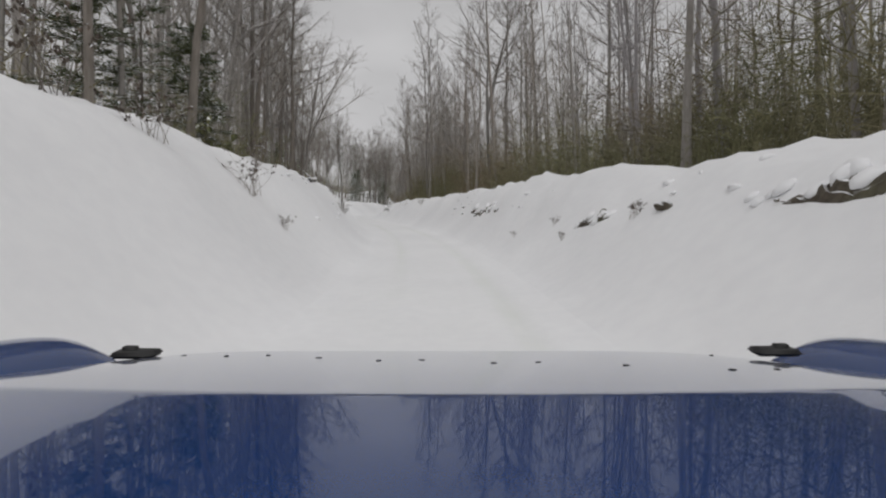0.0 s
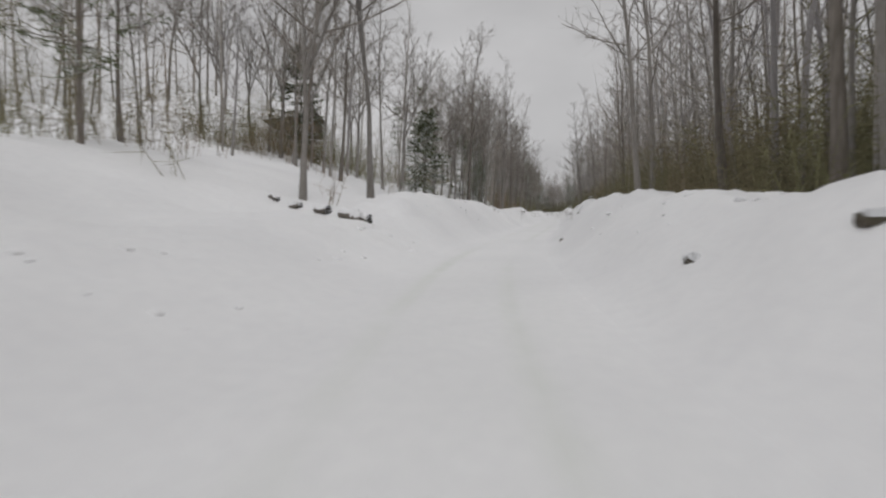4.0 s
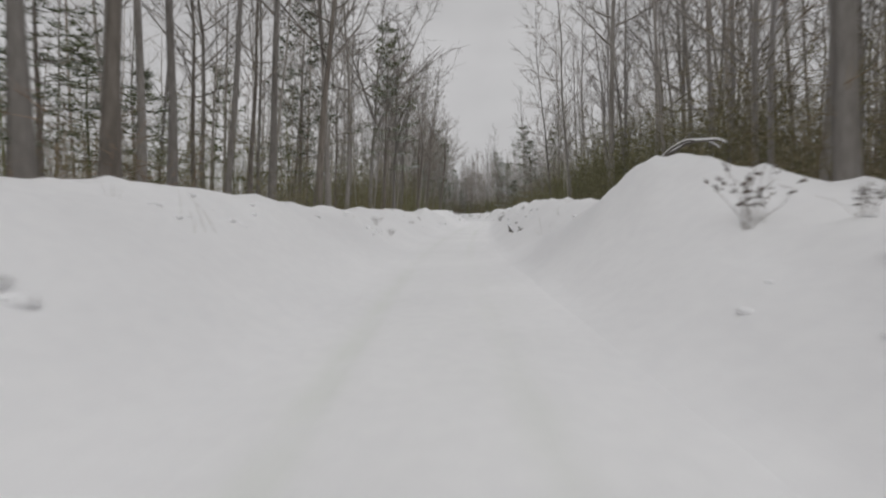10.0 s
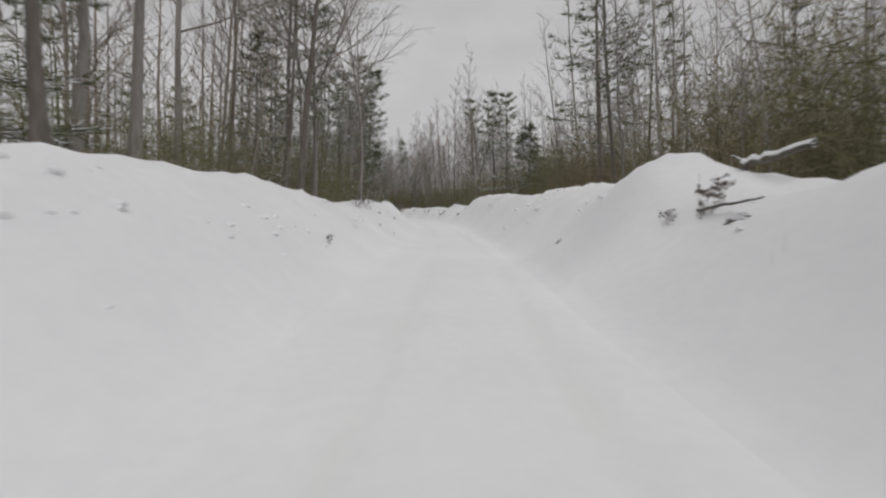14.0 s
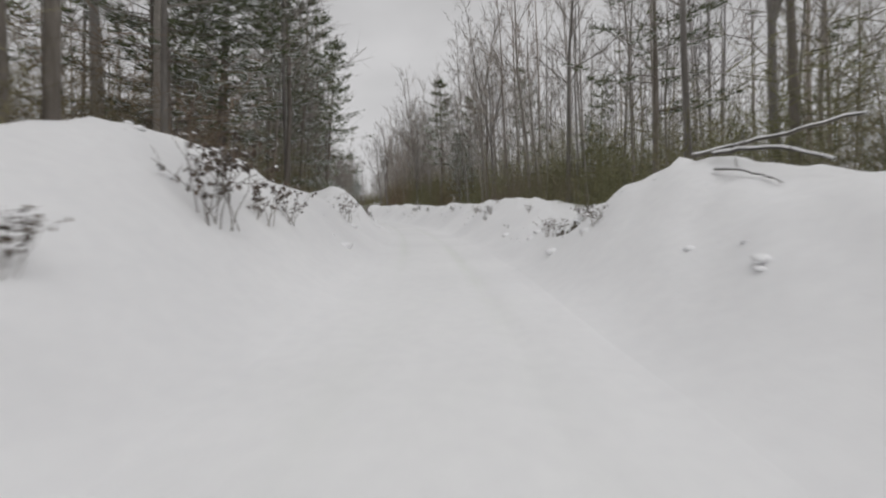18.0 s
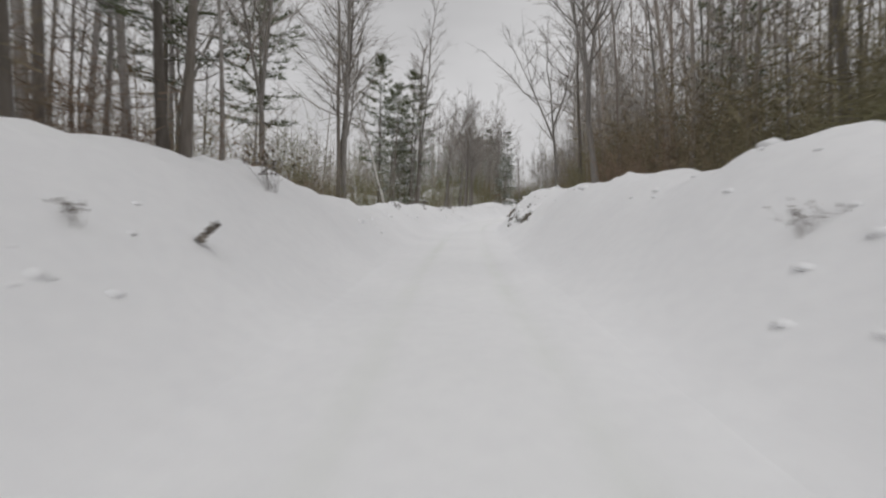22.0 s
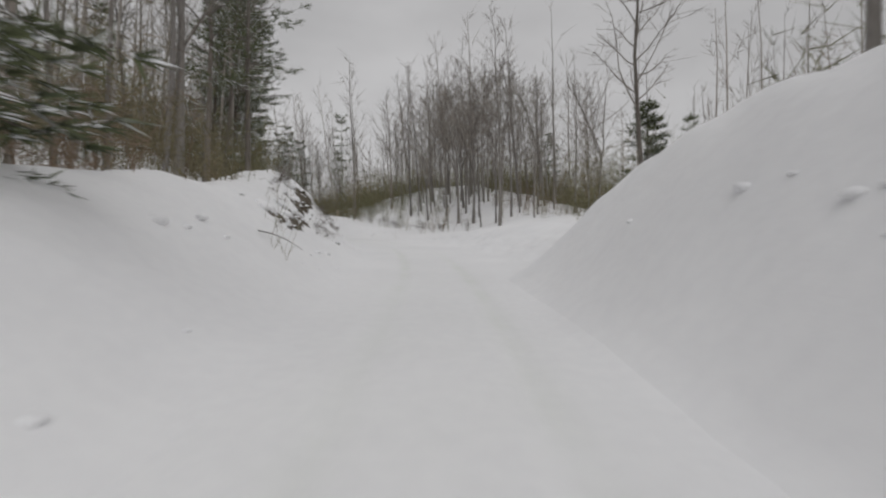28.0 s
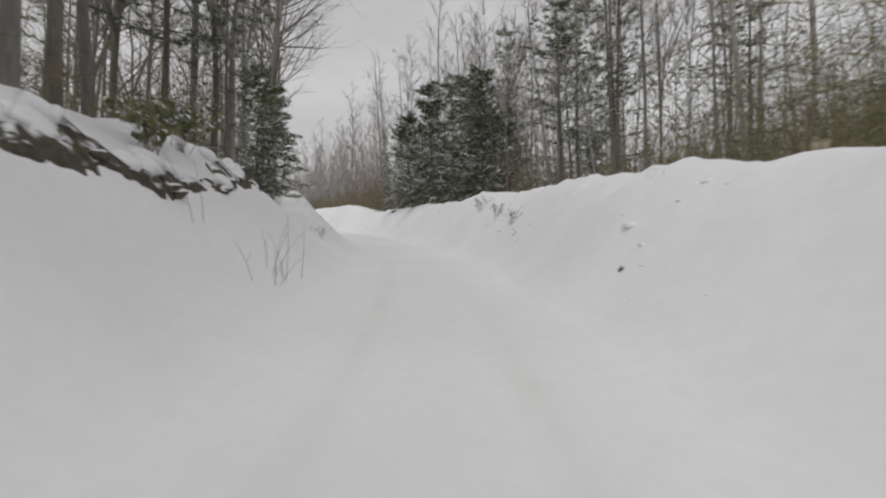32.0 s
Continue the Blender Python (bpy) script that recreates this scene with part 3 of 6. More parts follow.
tree_kind("highpine", "pine_tree", "tall pine with a bare lower trunk and high boughs", conifer(90, 19, 0.17, 0.28, 0.32, 13, 0.3, 0.2, 0.50, 1.2), (BARK_DARK, NEEDLE), ("trunk", "crown"))

KEY = []  # taken spots, to keep the filling clear of them


def plant(kind, s, d, size=1.0, lean=0.0, toward=0.0, turn=None, label=""):
    """A copy of a tree; lean in degrees towards the compass angle toward, size against the kind's own height."""
    rng = random.Random(int(s * 37 + d * 101))
    x, y, z = place(s, d)
    spin = rng.uniform(0, 360) if turn is None else turn
    if not lean:
        px, py = along(s, d - math.copysign(1.0, d))
        lean, toward = rng.uniform(1.0, 5.0), math.degrees(math.atan2(py - y, px - x)) + rng.uniform(-40, 40)
    m = Matrix.Translation((x, y, z)) @ Matrix.Rotation(radians(toward), 4, "Z") @ Matrix.Rotation(radians(lean), 4, "Y") @ Matrix.Rotation(radians(spin), 4, "Z")
    ob = copy_thing(KINDS[kind], m)
    KEY.append((s, d))
    ob.scale = (size, size, size)
    if label:
        ob["label"] = label
    return ob


# trees that stand out, along the road
plant("thick0", 12.2, -8.0, 0.9)
plant("thick1", 16.9, -7.6, 1.0, lean=6)
plant("aspen3", 19.9, -10.1, 1.0)
plant("thick0", 26.8, -7.6, 1)
plant("thick1", 28.7, -8.0, 1.05)
plant("thick1", 31.3, -6.3, 0.9, lean=5)
plant("aspen4", 33.6, -8.0, 1.1)
plant("aspen5", 34.8, -9.1, 1.1)
plant("thick0", 39.3, -9.0, 0.95)
plant("thick0", 43.2, -8.0, 0.8)
plant("aspen4", 43.5, -7.6, 1.0)
plant("maple0", 45.2, -6.3, 0.95, lean=10)
plant("aspen5", 46.2, -8.0, 1.0)
plant("aspen3", 50.2, -9.1, 1.1)
plant("aspen4", 51.8, 7.2, 1.1)
plant("aspen4", 55.0, -9.2, 1.1)
plant("thick0", 58.0, -8.1, 0.85)
plant("thick0", 58.6, -6.5, 0.9)
plant("thick1", 58.6, -7.1, 0.95)
plant("aspen4", 58.9, -8.0, 1.0)
plant("aspen5", 59.4, -9.1, 1.1)
plant("maple1", 60.5, -6.3, 0.9)
plant("aspen5", 61.0, 9.1, 1.1)
plant("thick1", 64.4, -7.7, 0.95)
plant("pine0", 65.7, -11.1, 0.75)
plant("aspen5", 66.4, -10.1, 1.1)
plant("thick0", 69.8, 7.5, 0.9)
plant("thick0", 70.3, -8.7, 0.8, lean=8)
plant("aspen3", 75.2, 7.1, 1.0)
plant("thick1", 76.5, 7.0, 0.9)
plant("pine1", 79.9, -13.4, 0.7)
plant("thick0", 82.3, 7.0, 0.9)
plant("thick0", 83.1, -15.2, 0.75)
plant("maple0", 85.2, -8.5, 0.95)
plant("maple2", 87.2, -6.2, 0.9)
plant("aspen5", 93.3, 6.3, 1.1)
plant("aspen4", 94.4, 7.1, 1.1)
plant("thick0", 114.5, -7.1, 1.0)
plant("thick0", 118.9, 8.1, 1.0)
plant("aspen3", 121.6, -11.0, 1)
plant("maple1", 125.8, -7.3, 0.95)
plant("thick1", 131.5, -9.1, 0.9)
plant("pine2", 132.1, -13.0, 0.55)
plant("thick0", 134.0, -9.0, 0.9)
plant("pine0", 134.1, -11.1, 0.7)
plant("pine0", 138.0, -10.2, 0.5)
plant("aspen5", 145.1, -7.4, 1.1)
plant("pine1", 145.3, -11.1, 0.7)
plant("thick0", 146.7, -9.1, 0.85)
plant("thick1", 147.4, 9.1, 0.85)
plant("thick0", 152.7, -6.6, 0.9)
plant("thick1", 155.3, -7.0, 0.85)
plant("aspen5", 160.5, 8.8, 1.1)
plant("maple2", 163.7, -9.0, 1.1)
plant("aspen5", 165.1, -9.0, 1.2)
plant("maple1", 169.4, 6.4, 0.95)
plant("aspen5", 169.5, -7.0, 1.1)
plant("aspen4", 170.3, 7.1, 1.1)
plant("thick1", 170.9, -6.6, 1)
plant("aspen4", 175.3, -8.0, 1.1)
plant("aspen4", 176.9, -10.0, 1.2)
plant("thick0", 179.3, -9.6, 0.7)
plant("thick0", 180.7, -8.2, 0.75)
plant("aspen5", 181.7, -7.7, 1.2)
plant("thick1", 184.2, -6.6, 1.1)
plant("aspen5", 185.2, -6.3, 1.1)
plant("aspen5", 187.6, 8.0, 1.2)
plant("pine1", 191.2, -10.1, 0.8)
plant("thick0", 194.9, -9.0, 0.7)
plant("birch", 198.4, 7.6, 0.7)
plant("pine2", 199.9, -6.6, 0.8)
plant("maple0", 201.1, -6.0, 1.0)
plant("maple1", 201.3, -8.1, 1.2)
plant("birch", 203.5, 8.1, 0.75)
plant("thick0", 207.2, -8.2, 0.9)
plant("birch", 207.8, -7.1, 0.4)
plant("maple2", 216.8, -8.7, 0.95)
plant("pine0", 218.0, 6.6, 0.55)
plant("pine2", 218.2, 9.3, 0.5)
plant("aspen5", 218.3, -9.1, 1.1)
plant("thick1", 220.6, -7.2, 0.9)
plant("thick0", 223.1, -7.4, 1.0)
plant("aspen5", 223.2, -11.1, 1.2)
plant("thick0", 229.7, -7.0, 0.9)
plant("pine0", 231.1, -9.1, 0.75)
plant("maple0", 232.3, -8.5, 1.0)
plant("aspen5", 233.8, -8.1, 1.1)
plant("aspen4", 239.2, -10.0, 1.1)
plant("thick0", 241.4, -9.0, 0.75)
plant("thick1", 242.5, -6.5, 1.0)
plant("pine1", 244.4, -9.1, 0.5)
plant("pine2", 245.3, -8.0, 0.8)
plant("pine1", 246.8, 8.1, 0.9)
plant("aspen5", 247.1, 9.0, 1)
plant("maple1", 247.3, -7.0, 0.9)
plant("aspen4", 249.6, -9.0, 1.1)
plant("aspen3", 250.9, -9.3, 1.0)
plant("aspen5", 257.2, -10.0, 1.1)
plant("maple2", 259.9, -6.2, 0.95)
plant("pine0", 261.0, -10.0, 0.55)
plant("spruce0", 264.8, 9.1, 0.75)
plant("pine0", 270.0, 6.2, 0.75)
plant("aspen4", 271.3, -11.1, 1.0)
plant("spruce1", 275.8, -6.3, 1.1)
plant("thick0", 280.4, -8.0, 1.0)
plant("pine2", 282.9, -8.1, 1.0)
plant("thick1", 285.4, -7.6, 0.8)
plant("highpine", 286.3, -7.5, 0.95)
plant("thick0", 287.8, 8.2, 0.9)
plant("maple0", 289.5, 9.1, 1)
plant("aspen5", 293.8, 9.2, 1.1)
plant("pine1", 293.9, -9.0, 1.0)
plant("pine2", 297.7, 10.1, 0.95)
plant("pine1", 298.2, -9.0, 1.0)
plant("thick1", 300.1, -6.5, 0.85)
plant("aspen4", 300.9, -6.6, 0.9)
plant("pine0", 309.3, -9.2, 1.0)
plant("pine0", 311.3, -7.5, 1.0)
plant("maple1", 318.0, 8.0, 0.95)
plant("pine0", 318.0, -6.3, 0.9)
plant("thick0", 320.5, 8.3, 1.0)
plant("pine2", 322.6, 13.1, 0.75)
plant("highpine", 322.8, -9.2, 0.95)
plant("thick0", 323.2, -7.5, 0.95)
plant("pine1", 328.5, 7.8, 0.5)
plant("pine0", 330.0, 9.0, 0.6)
plant("pine2", 333.2, -6.3, 0.95)
plant("pine1", 333.7, 11.2, 0.8)
plant("pine1", 334.0, -8.1, 0.9)
plant("thick0", 334.1, -7.1, 0.9)
plant("pine0", 337.0, -9.6, 0.9)
plant("highpine", 338.9, -9.2, 0.9)
plant("highpine", 339.5, 9.1, 0.9)
plant("thick1", 341.5, -8.1, 0.9)
plant("thick1", 342.0, -8.7, 0.9)
plant("maple2", 347.5, 7.6, 0.9)
plant("pine1", 349.3, -6.3, 0.9)
plant("pine0", 349.6, -10.1, 0.8)
plant("maple1", 351.6, 8.7, 1.05)
plant("highpine", 351.9, -8.1, 0.8)
plant("thick0", 353.8, -6.8, 0.95)
plant("thick1", 354.1, -6.5, 0.85, lean=9)
plant("aspen4", 360.6, -9.0, 0.9)
plant("highpine", 361.9, -12.1, 0.85)
plant("pine1", 363.2, 11.1, 0.6)
plant("maple0", 363.7, -9.0, 0.9)
plant("maple0", 365.5, 6.3, 0.95)
plant("highpine", 368.6, -11.1, 0.8)
plant("thick0", 369.9, -7.2, 1.0)
plant("aspen5", 370.3, -7.1, 1.15)
plant("thick1", 372.6, -8.1, 0.9)
plant("aspen4", 374.4, -8.6, 1.1)
plant("maple2", 377.7, -10.0, 0.9)
plant("thick0", 378.8, 7.6, 1.0)
plant("maple1", 383.8, 6.3, 0.9)
plant("birch", 385.9, -9.0, 1.1, lean=16, toward=175)
plant("pine0", 389.8, -9.7, 0.9)
plant("thick0", 391.2, -7.6, 0.9, lean=4)
plant("highpine", 392.1, -12.1, 0.9)
plant("highpine", 392.3, -8.7, 0.8)
plant("pine1", 392.6, -11.1, 0.8)
plant("aspen4", 392.8, -8.5, 0.9)
plant("aspen5", 393.2, -8.1, 1.1)
plant("thick1", 395.1, -9.2, 0.85, lean=6)
plant("maple0", 396.9, -11.6, 0.7)
plant("spruce0", 399.2, -12.2, 1.4)
plant("maple2", 402.9, 14.3, 0.7)
plant("aspen4", 404.4, 13.0, 1.1)
plant("maple2", 401.6, -6.7, 0.6)
plant("aspen5", 408.7, 12.3, 1.1)
plant("thick0", 402.7, -7.3, 0.7)
plant("maple2", 406.7, -9.0, 0.9)
plant("thick0", 412.3, -7.6, 0.85)
plant("maple0", 412.7, -7.2, 0.75)
plant("pine0", 413.9, -22.2, 0.6)
plant("thick1", 414.1, -7.3, 0.85)
plant("spruce1", 415.2, -20.0, 1.2)
plant("maple1", 416.0, -9.7, 0.9)
plant("maple1", 418.4, -9.6, 0.95)
plant("maple0", 420.2, -20.2, 0.7)
plant("maple0", 424.4, -10.1, 0.8)
plant("pine1", 427.6, -13.3, 0.6)
plant("spruce0", 433.0, -6.0, 1.4)
plant("maple2", 428.7, -11.1, 0.8)
plant("maple2", 430.3, 6.3, 0.75)
plant("maple0", 435.5, 6.2, 0.7)
plant("thick1", 450.1, 11.3, 0.9)
plant("thick0", 450.8, -8.7, 0.9)
plant("pine2", 451.3, -7.1, 0.78)
plant("pine0", 457.0, -9.0, 0.8)
plant("spruce0", 461.1, 22.0, 1.5)
plant("pine1", 462.8, -10.2, 0.8)
plant("highpine", 463.6, -9.0, 0.8)
plant("highpine", 466.0, -9.0, 0.8)
plant("highpine", 475.1, -8.5, 0.8)
plant("spruce1", 478.5, -6.3, 1.0)
plant("thick0", 478.7, -8.6, 0.9)
plant("highpine", 480.2, -6.3, 1.0)
plant("thick0", 484.0, -8.0, 0.9)
plant("thick1", 486.5, -8.5, 0.9)
plant("highpine", 488.4, -6.5, 1.0)
plant("aspen4", 488.9, -8.3, 0.9)
plant("thick1", 493.2, -8.0, 1.0)
plant("aspen5", 494.5, -7.9, 1.0)
plant("highpine", 498.4, -7.8, 0.75)
plant("pine1", 499.1, -6.2, 0.5)
plant("aspen5", 500.0, -7.5, 1.0)
plant("maple0", 499.7, -6.2, 0.9)
plant("thick1", 500.5, -7.0, 0.85)
plant("spruce0", 504.3, -6.2, 1.0)
plant("maple2", 505.9, -6.2, 0.9)
plant("aspen4", 507.8, -7.4, 1.0)
plant("aspen3", 508.4, -7.1, 0.9)
plant("thick0", 509.9, -6.2, 0.9)
plant("maple0", 511.9, -6.2, 1.0)
plant("maple1", 507.9, 16.5, 0.8)
plant("pine2", 508.8, 11.5, 0.8)
plant("spruce0", 512.3, 15.5, 0.8)
plant("spruce1", 519.2, 12.4, 1.3)
plant("pine2", 519.3, 12.4, 0.8)
plant("pine0", 523.3, -6.2, 0.5)
plant("spruce0", 523.4, -6.2, 1.3)
plant("pine1", 519.2, 18.2, 0.95)

plant("pine0", 537.5, 7.1, 0.5)
plant("pine1", 533.6, 7.5, 0.42)
plant("spruce1", 527.0, 6.9, 1.4)
plant("pine0", 523.8, 7.1, 0.62)
plant("pine1", 522.1, 7.7, 0.66)
plant("pine2", 521.3, 8.4, 0.62)
plant("spruce0", 516.6, 7.5, 1.5)
plant("spruce1", 513.6, 7.2, 1.5)
plant("spruce0", 515.2, 8.6, 1.3)
plant("spruce1", 519.4, 5.9, 1.5)
plant("spruce0", 524.6, 5.4, 1.3)
plant("pine0", 507.4, 9.6, 0.85)
plant("pine1", 537.6, 12.0, 0.6)
plant("maple0", 515.1, 9.1, 0.9)

plant("thick1", 94.2, -13.7, 0.9, lean=0, toward=270)
plant("aspen1", 94.1, -14.1, 0.9, lean=3, toward=75)
plant("aspen3", 97.6, -13.7, 0.95, lean=4, toward=100)
plant("thick0", 97.8, -13.0, 0.95, lean=5, toward=65)
plant("aspen4", 103.6, -12.2, 0.95, lean=1, toward=55)
plant("aspen2", 99.1, -15.1, 0.9, lean=0, toward=265)
plant("maple1", 104.8, -15.1, 0.8, lean=0, toward=290)
plant("maple0", 110.2, -13.0, 0.9, lean=0, toward=280)
plant("aspen5", 114.1, -12.6, 0.8, lean=0, toward=80)
plant("aspen2", 115.3, -12.1, 0.9, lean=0, toward=340)
plant("thick1", 83.7, -24.9, 0.95)
plant("aspen1", 86.4, -17.6, 0.8)

plant("maple1", 101.2, -20.1, 0.9)
plant("spruce1", 105.2, -21.1, 1.5)
plant("aspen3", 99.8, -18.1, 0.9)
plant("maple2", 104.7, -19.3, 0.8)
plant("aspen2", 102.7, -22.3, 0.9)
rng = np.random.RandomState(44)
for n in range(26):
    plant(("aspen%d" % rng.randint(6)) if n % 3 else "maple%d" % rng.randint(3), rng.uniform(78, 128), -rng.uniform(24, 39), rng.uniform(0.65, 1.0), rng.uniform(0, 5), rng.uniform(0, 360))

for n, (s, d) in enumerate(((112.6, -11.4), (116.8, -10.6), (119.4, -12.2), (121.8, -10.2), (125.6, -9.8), (129.2, -9.6), (123.4, -13.0), (132.6, -10.4))):
    plant("maple%d" % (n % 3) if n % 2 else "aspen%d" % (n % 6), s, d, 0.85 + 0.05 * (n % 3), 1.0 + n % 3, 50.0 * n)
# the hillside wood beyond the clearing
rng = np.random.RandomState(61)
hill = []
while len(hill) < 66:
    p = (rng.uniform(464, 500), 10.9 + 15.0 * rng.rand() ** 1.4)
    if all(math.hypot(p[0] - q[0], p[1] - q[1]) > 1.15 for q in hill) and p[1] > 10.9 + 0.5 * abs(p[0] - 474) * (p[0] > 482):
        hill.append(p)
for n, (s, d) in enumerate(hill):
    plant("aspen%d" % (n % 6) if n % 5 else "maple%d" % (n % 3), s, d, rng.uniform(0.62, 0.98))
rng = np.random.RandomState(52)
for n in range(22):
    plant("aspen%d" % rng.randint(6) if n % 4 else "maple%d" % rng.randint(3), rng.uniform(398, 441), rng.uniform(8.6, 20.0), rng.uniform(0.85, 1.2))
rng = np.random.RandomState(4)
near_spots = []
tries = 0
while len(near_spots) < 150 and tries < 9000:
    tries += 1
    s = rng.uniform(4, 560)
    side = 1 if rng.rand() < 0.56 else -1
    d = side * (7.0 + 9.0 * rng.rand() ** 1.2)
    if side > 0 and 440 < s < 468 or side > 0 and 462 < s < 486 and d < 11.4 or (side > 0 and 380 < s < 440 and d < 13) or (side < 0 and 62 < s < 118) or (side < 0 and 366 < s < 432):
        continue
    if all(abs(s - a) > 1.1 or abs(d - b) > 1.1 for a, b in near_spots + KEY):
        near_spots.append((s, d))
for s, d in near_spots:
    g = rng.rand()
    kind = "aspen%d" % rng.randint(6) if g < (0.80 if d > 0 else 0.55) else "maple%d" % rng.randint(3) if g < 0.88 else "sapling%d" % rng.randint(2)
    if d < 0 and 255 < s < 345 and rng.rand() < 0.5:
        kind = "pine%d" % rng.randint(3)
    plant(kind, s, d, rng.uniform(0.8, 1.15) * (0.66 if d > 0 and 212 < s < 292 else 1.0))


def light_tree(seed, tall, r, clear, limbs, reach, m=10):
    """A tree for the deep woods: slim trunk, limbs and flat twigs."""
    rng = np.random.RandomState(seed)
    u = np.linspace(0, 1, 5)
    stem = np.stack([np.cumsum(rng.randn(5) * 0.12), np.cumsum(rng.randn(5) * 0.12), tall * u], -1)
    trunk = tubes(stem[None], (r * (1 - 0.85 * u))[None], 5)
    f = clear + (0.98 - clear) * (np.arange(limbs) + rng.rand(limbs)) / limbs
    az = np.arange(limbs) * 2.4 + rng.rand(limbs)
    up = np.radians(35 + 30 * f)
    ln = tall * reach * (1.15 - f) * rng.uniform(0.6, 1.2, limbs) + 0.5
    st = np.stack([np.interp(f, u, stem[:, c]) for c in range(3)], -1)
    hd = np.stack([np.cos(az) * np.cos(up), np.sin(az) * np.cos(up), np.sin(up)], -1)
    q = np.linspace(0, 1, 3)
    L = st[:, None] + hd[:, None] * (ln[:, None] * q)[..., None]
    L[:, 2, 2] += 0.12 * ln
    limb = tubes(L[:, ::2], (r * 0.36 * (1.1 - f))[:, None] * np.array([1, 0.3]), 3)
    src = np.repeat(np.arange(limbs), m)
    g = rng.uniform(0.25, 1, (limbs * m, 1))
    a = L[src, 0] * (1 - g) + L[src, 2] * g
    dr = hd[src] + rng.randn(limbs * m, 3) * 0.5
    sd = np.cross(dr, rng.randn(limbs * m, 3))
    sd /= np.linalg.norm(sd, axis=1, keepdims=True)
    tri = np.stack([a - sd * 0.019, a + sd * 0.019, a + dr * (0.4 + 0.36 * ln[src][:, None])], 1).reshape(-1, 3)
    return join([trunk, limb, (tri, np.arange(len(tri)).reshape(-1, 3))])


def woods():
    """The deep woods: light trees, joined."""
    rng = np.random.RandomState(8)
    kinds = [light_tree(200 + n, 13 + 1.4 * n, 0.075 + 0.012 * n, 0.30, 12, 0.18) for n in range(6)] + [light_tree(220 + n, 12, 0.11, 0.2, 16, 0.33) for n in range(2)]
    deep = [light_tree(240 + n, 13 + 1.5 * n, 0.085 + 0.01 * n, 0.3, 7, 0.2, 6) for n in range(5)]
    n = 3900
    s = rng.uniform(-34, S_END, n)
    side = np.where(rng.rand(n) < 0.6, 1, -1)
    d = side * (8.5 + 44 * rng.rand(n) ** 1.5)
    keep = ~((side > 0) & (s > 440) & (s < 464) & (d < 26)) & ~((side > 0) & (s > 460) & (s < 488) & (d < 16)) & ~((side < 0) & (s > 366) & (s < 446) & (d > -46) & (rng.rand(n) < 0.85)) & ~((side < 0) & (s > 62) & (s < 122) & (d > -30) & (rng.rand(n) < np.where(d > -17, 0.85, 0.5)))
    thin = np.where((side < 0) & (s > 205) & (s < 265), 0.4, np.where((side < 0) & (s > 480) & (s < 512), 0.5, np.where((side > 0) & (s > 494) & (s < 530), 0.4, 0.0)))
    keep &= rng.rand(n) >= thin
    s, d = s[keep], d[keep]
    x, y = along(s, d)
    gap = np.sqrt(((x[:, None] - LINE_X[None, ::4]) ** 2 + (y[:, None] - LINE_Y[None, ::4]) ** 2).min(1))
    s, d, x, y = s[gap > 8], d[gap > 8], x[gap > 8], y[gap > 8]
    z = np.where(np.abs(d) < 41, height(s, d), 1.0)
    inner = along(s, d - np.sign(d))
    inward = 0.06 * (inner[0] - x), 0.06 * (inner[1] - y)
    out = []
    for k in range(len(s)):
        v, t = deep[rng.randint(len(deep))] if abs(d[k]) > 22 else kinds[rng.randint(len(kinds))]
        a, size = rng.rand() * 6.283, rng.uniform(0.7, 1.2) * (0.68 if 0 < d[k] < 26 and 212 < s[k] < 292 else 1.0)
        c, sn = math.cos(a) * size, math.sin(a) * size
        lx, ly = inward[0][k] + rng.randn() * 0.03, inward[1][k] + rng.randn() * 0.03
        p = np.stack([v[:, 0] * c - v[:, 1] * sn + x[k] + v[:, 2] * lx, v[:, 0] * sn + v[:, 1] * c + y[k] + v[:, 2] * ly, v[:, 2] * size + z[k] - 0.2], -1)
        out.append((p, t))
    v, t = join(out)
    tagged(new("far_woods", mesh_of("far_woods", v, t, FAR_WOOD)), "dense bare grey winter woods behind the road", "woods", kind="stuff")


woods()


for kind, s, d, size in (("spruce1", 462.0, 24.5, 1.08), ("pine0", 500.0, 14.0, 0.62), ("pine0", 17.5, -9.2, 0.5), ("spruce0", 19.0, -8.4, 0.9), ("spruce1", 15.5, -9.8, 1.0), ("spruce1", 52.0, -8.8, 1.0), ("pine0", 54.0, -10.2, 0.5), ("spruce0", 101.0, -7.8, 1.1), ("pine0", 104.0, -8.8, 0.5), ("pine0", 171.0, -10.2, 0.6), ("pine1", 175.5, -12.0, 0.6), ("pine1", 130.0, -9.6, 0.55), ("pine0", 127.6, -10.8, 0.62), ("spruce0", 133.0, -9.4, 0.9), ("spruce0", 262.0, 7.8, 1.0), ("pine0", 268.5, 7.2, 0.72), ("pine1", 502.5, 9.8, 0.7)):
    plant(kind, s, d, size)


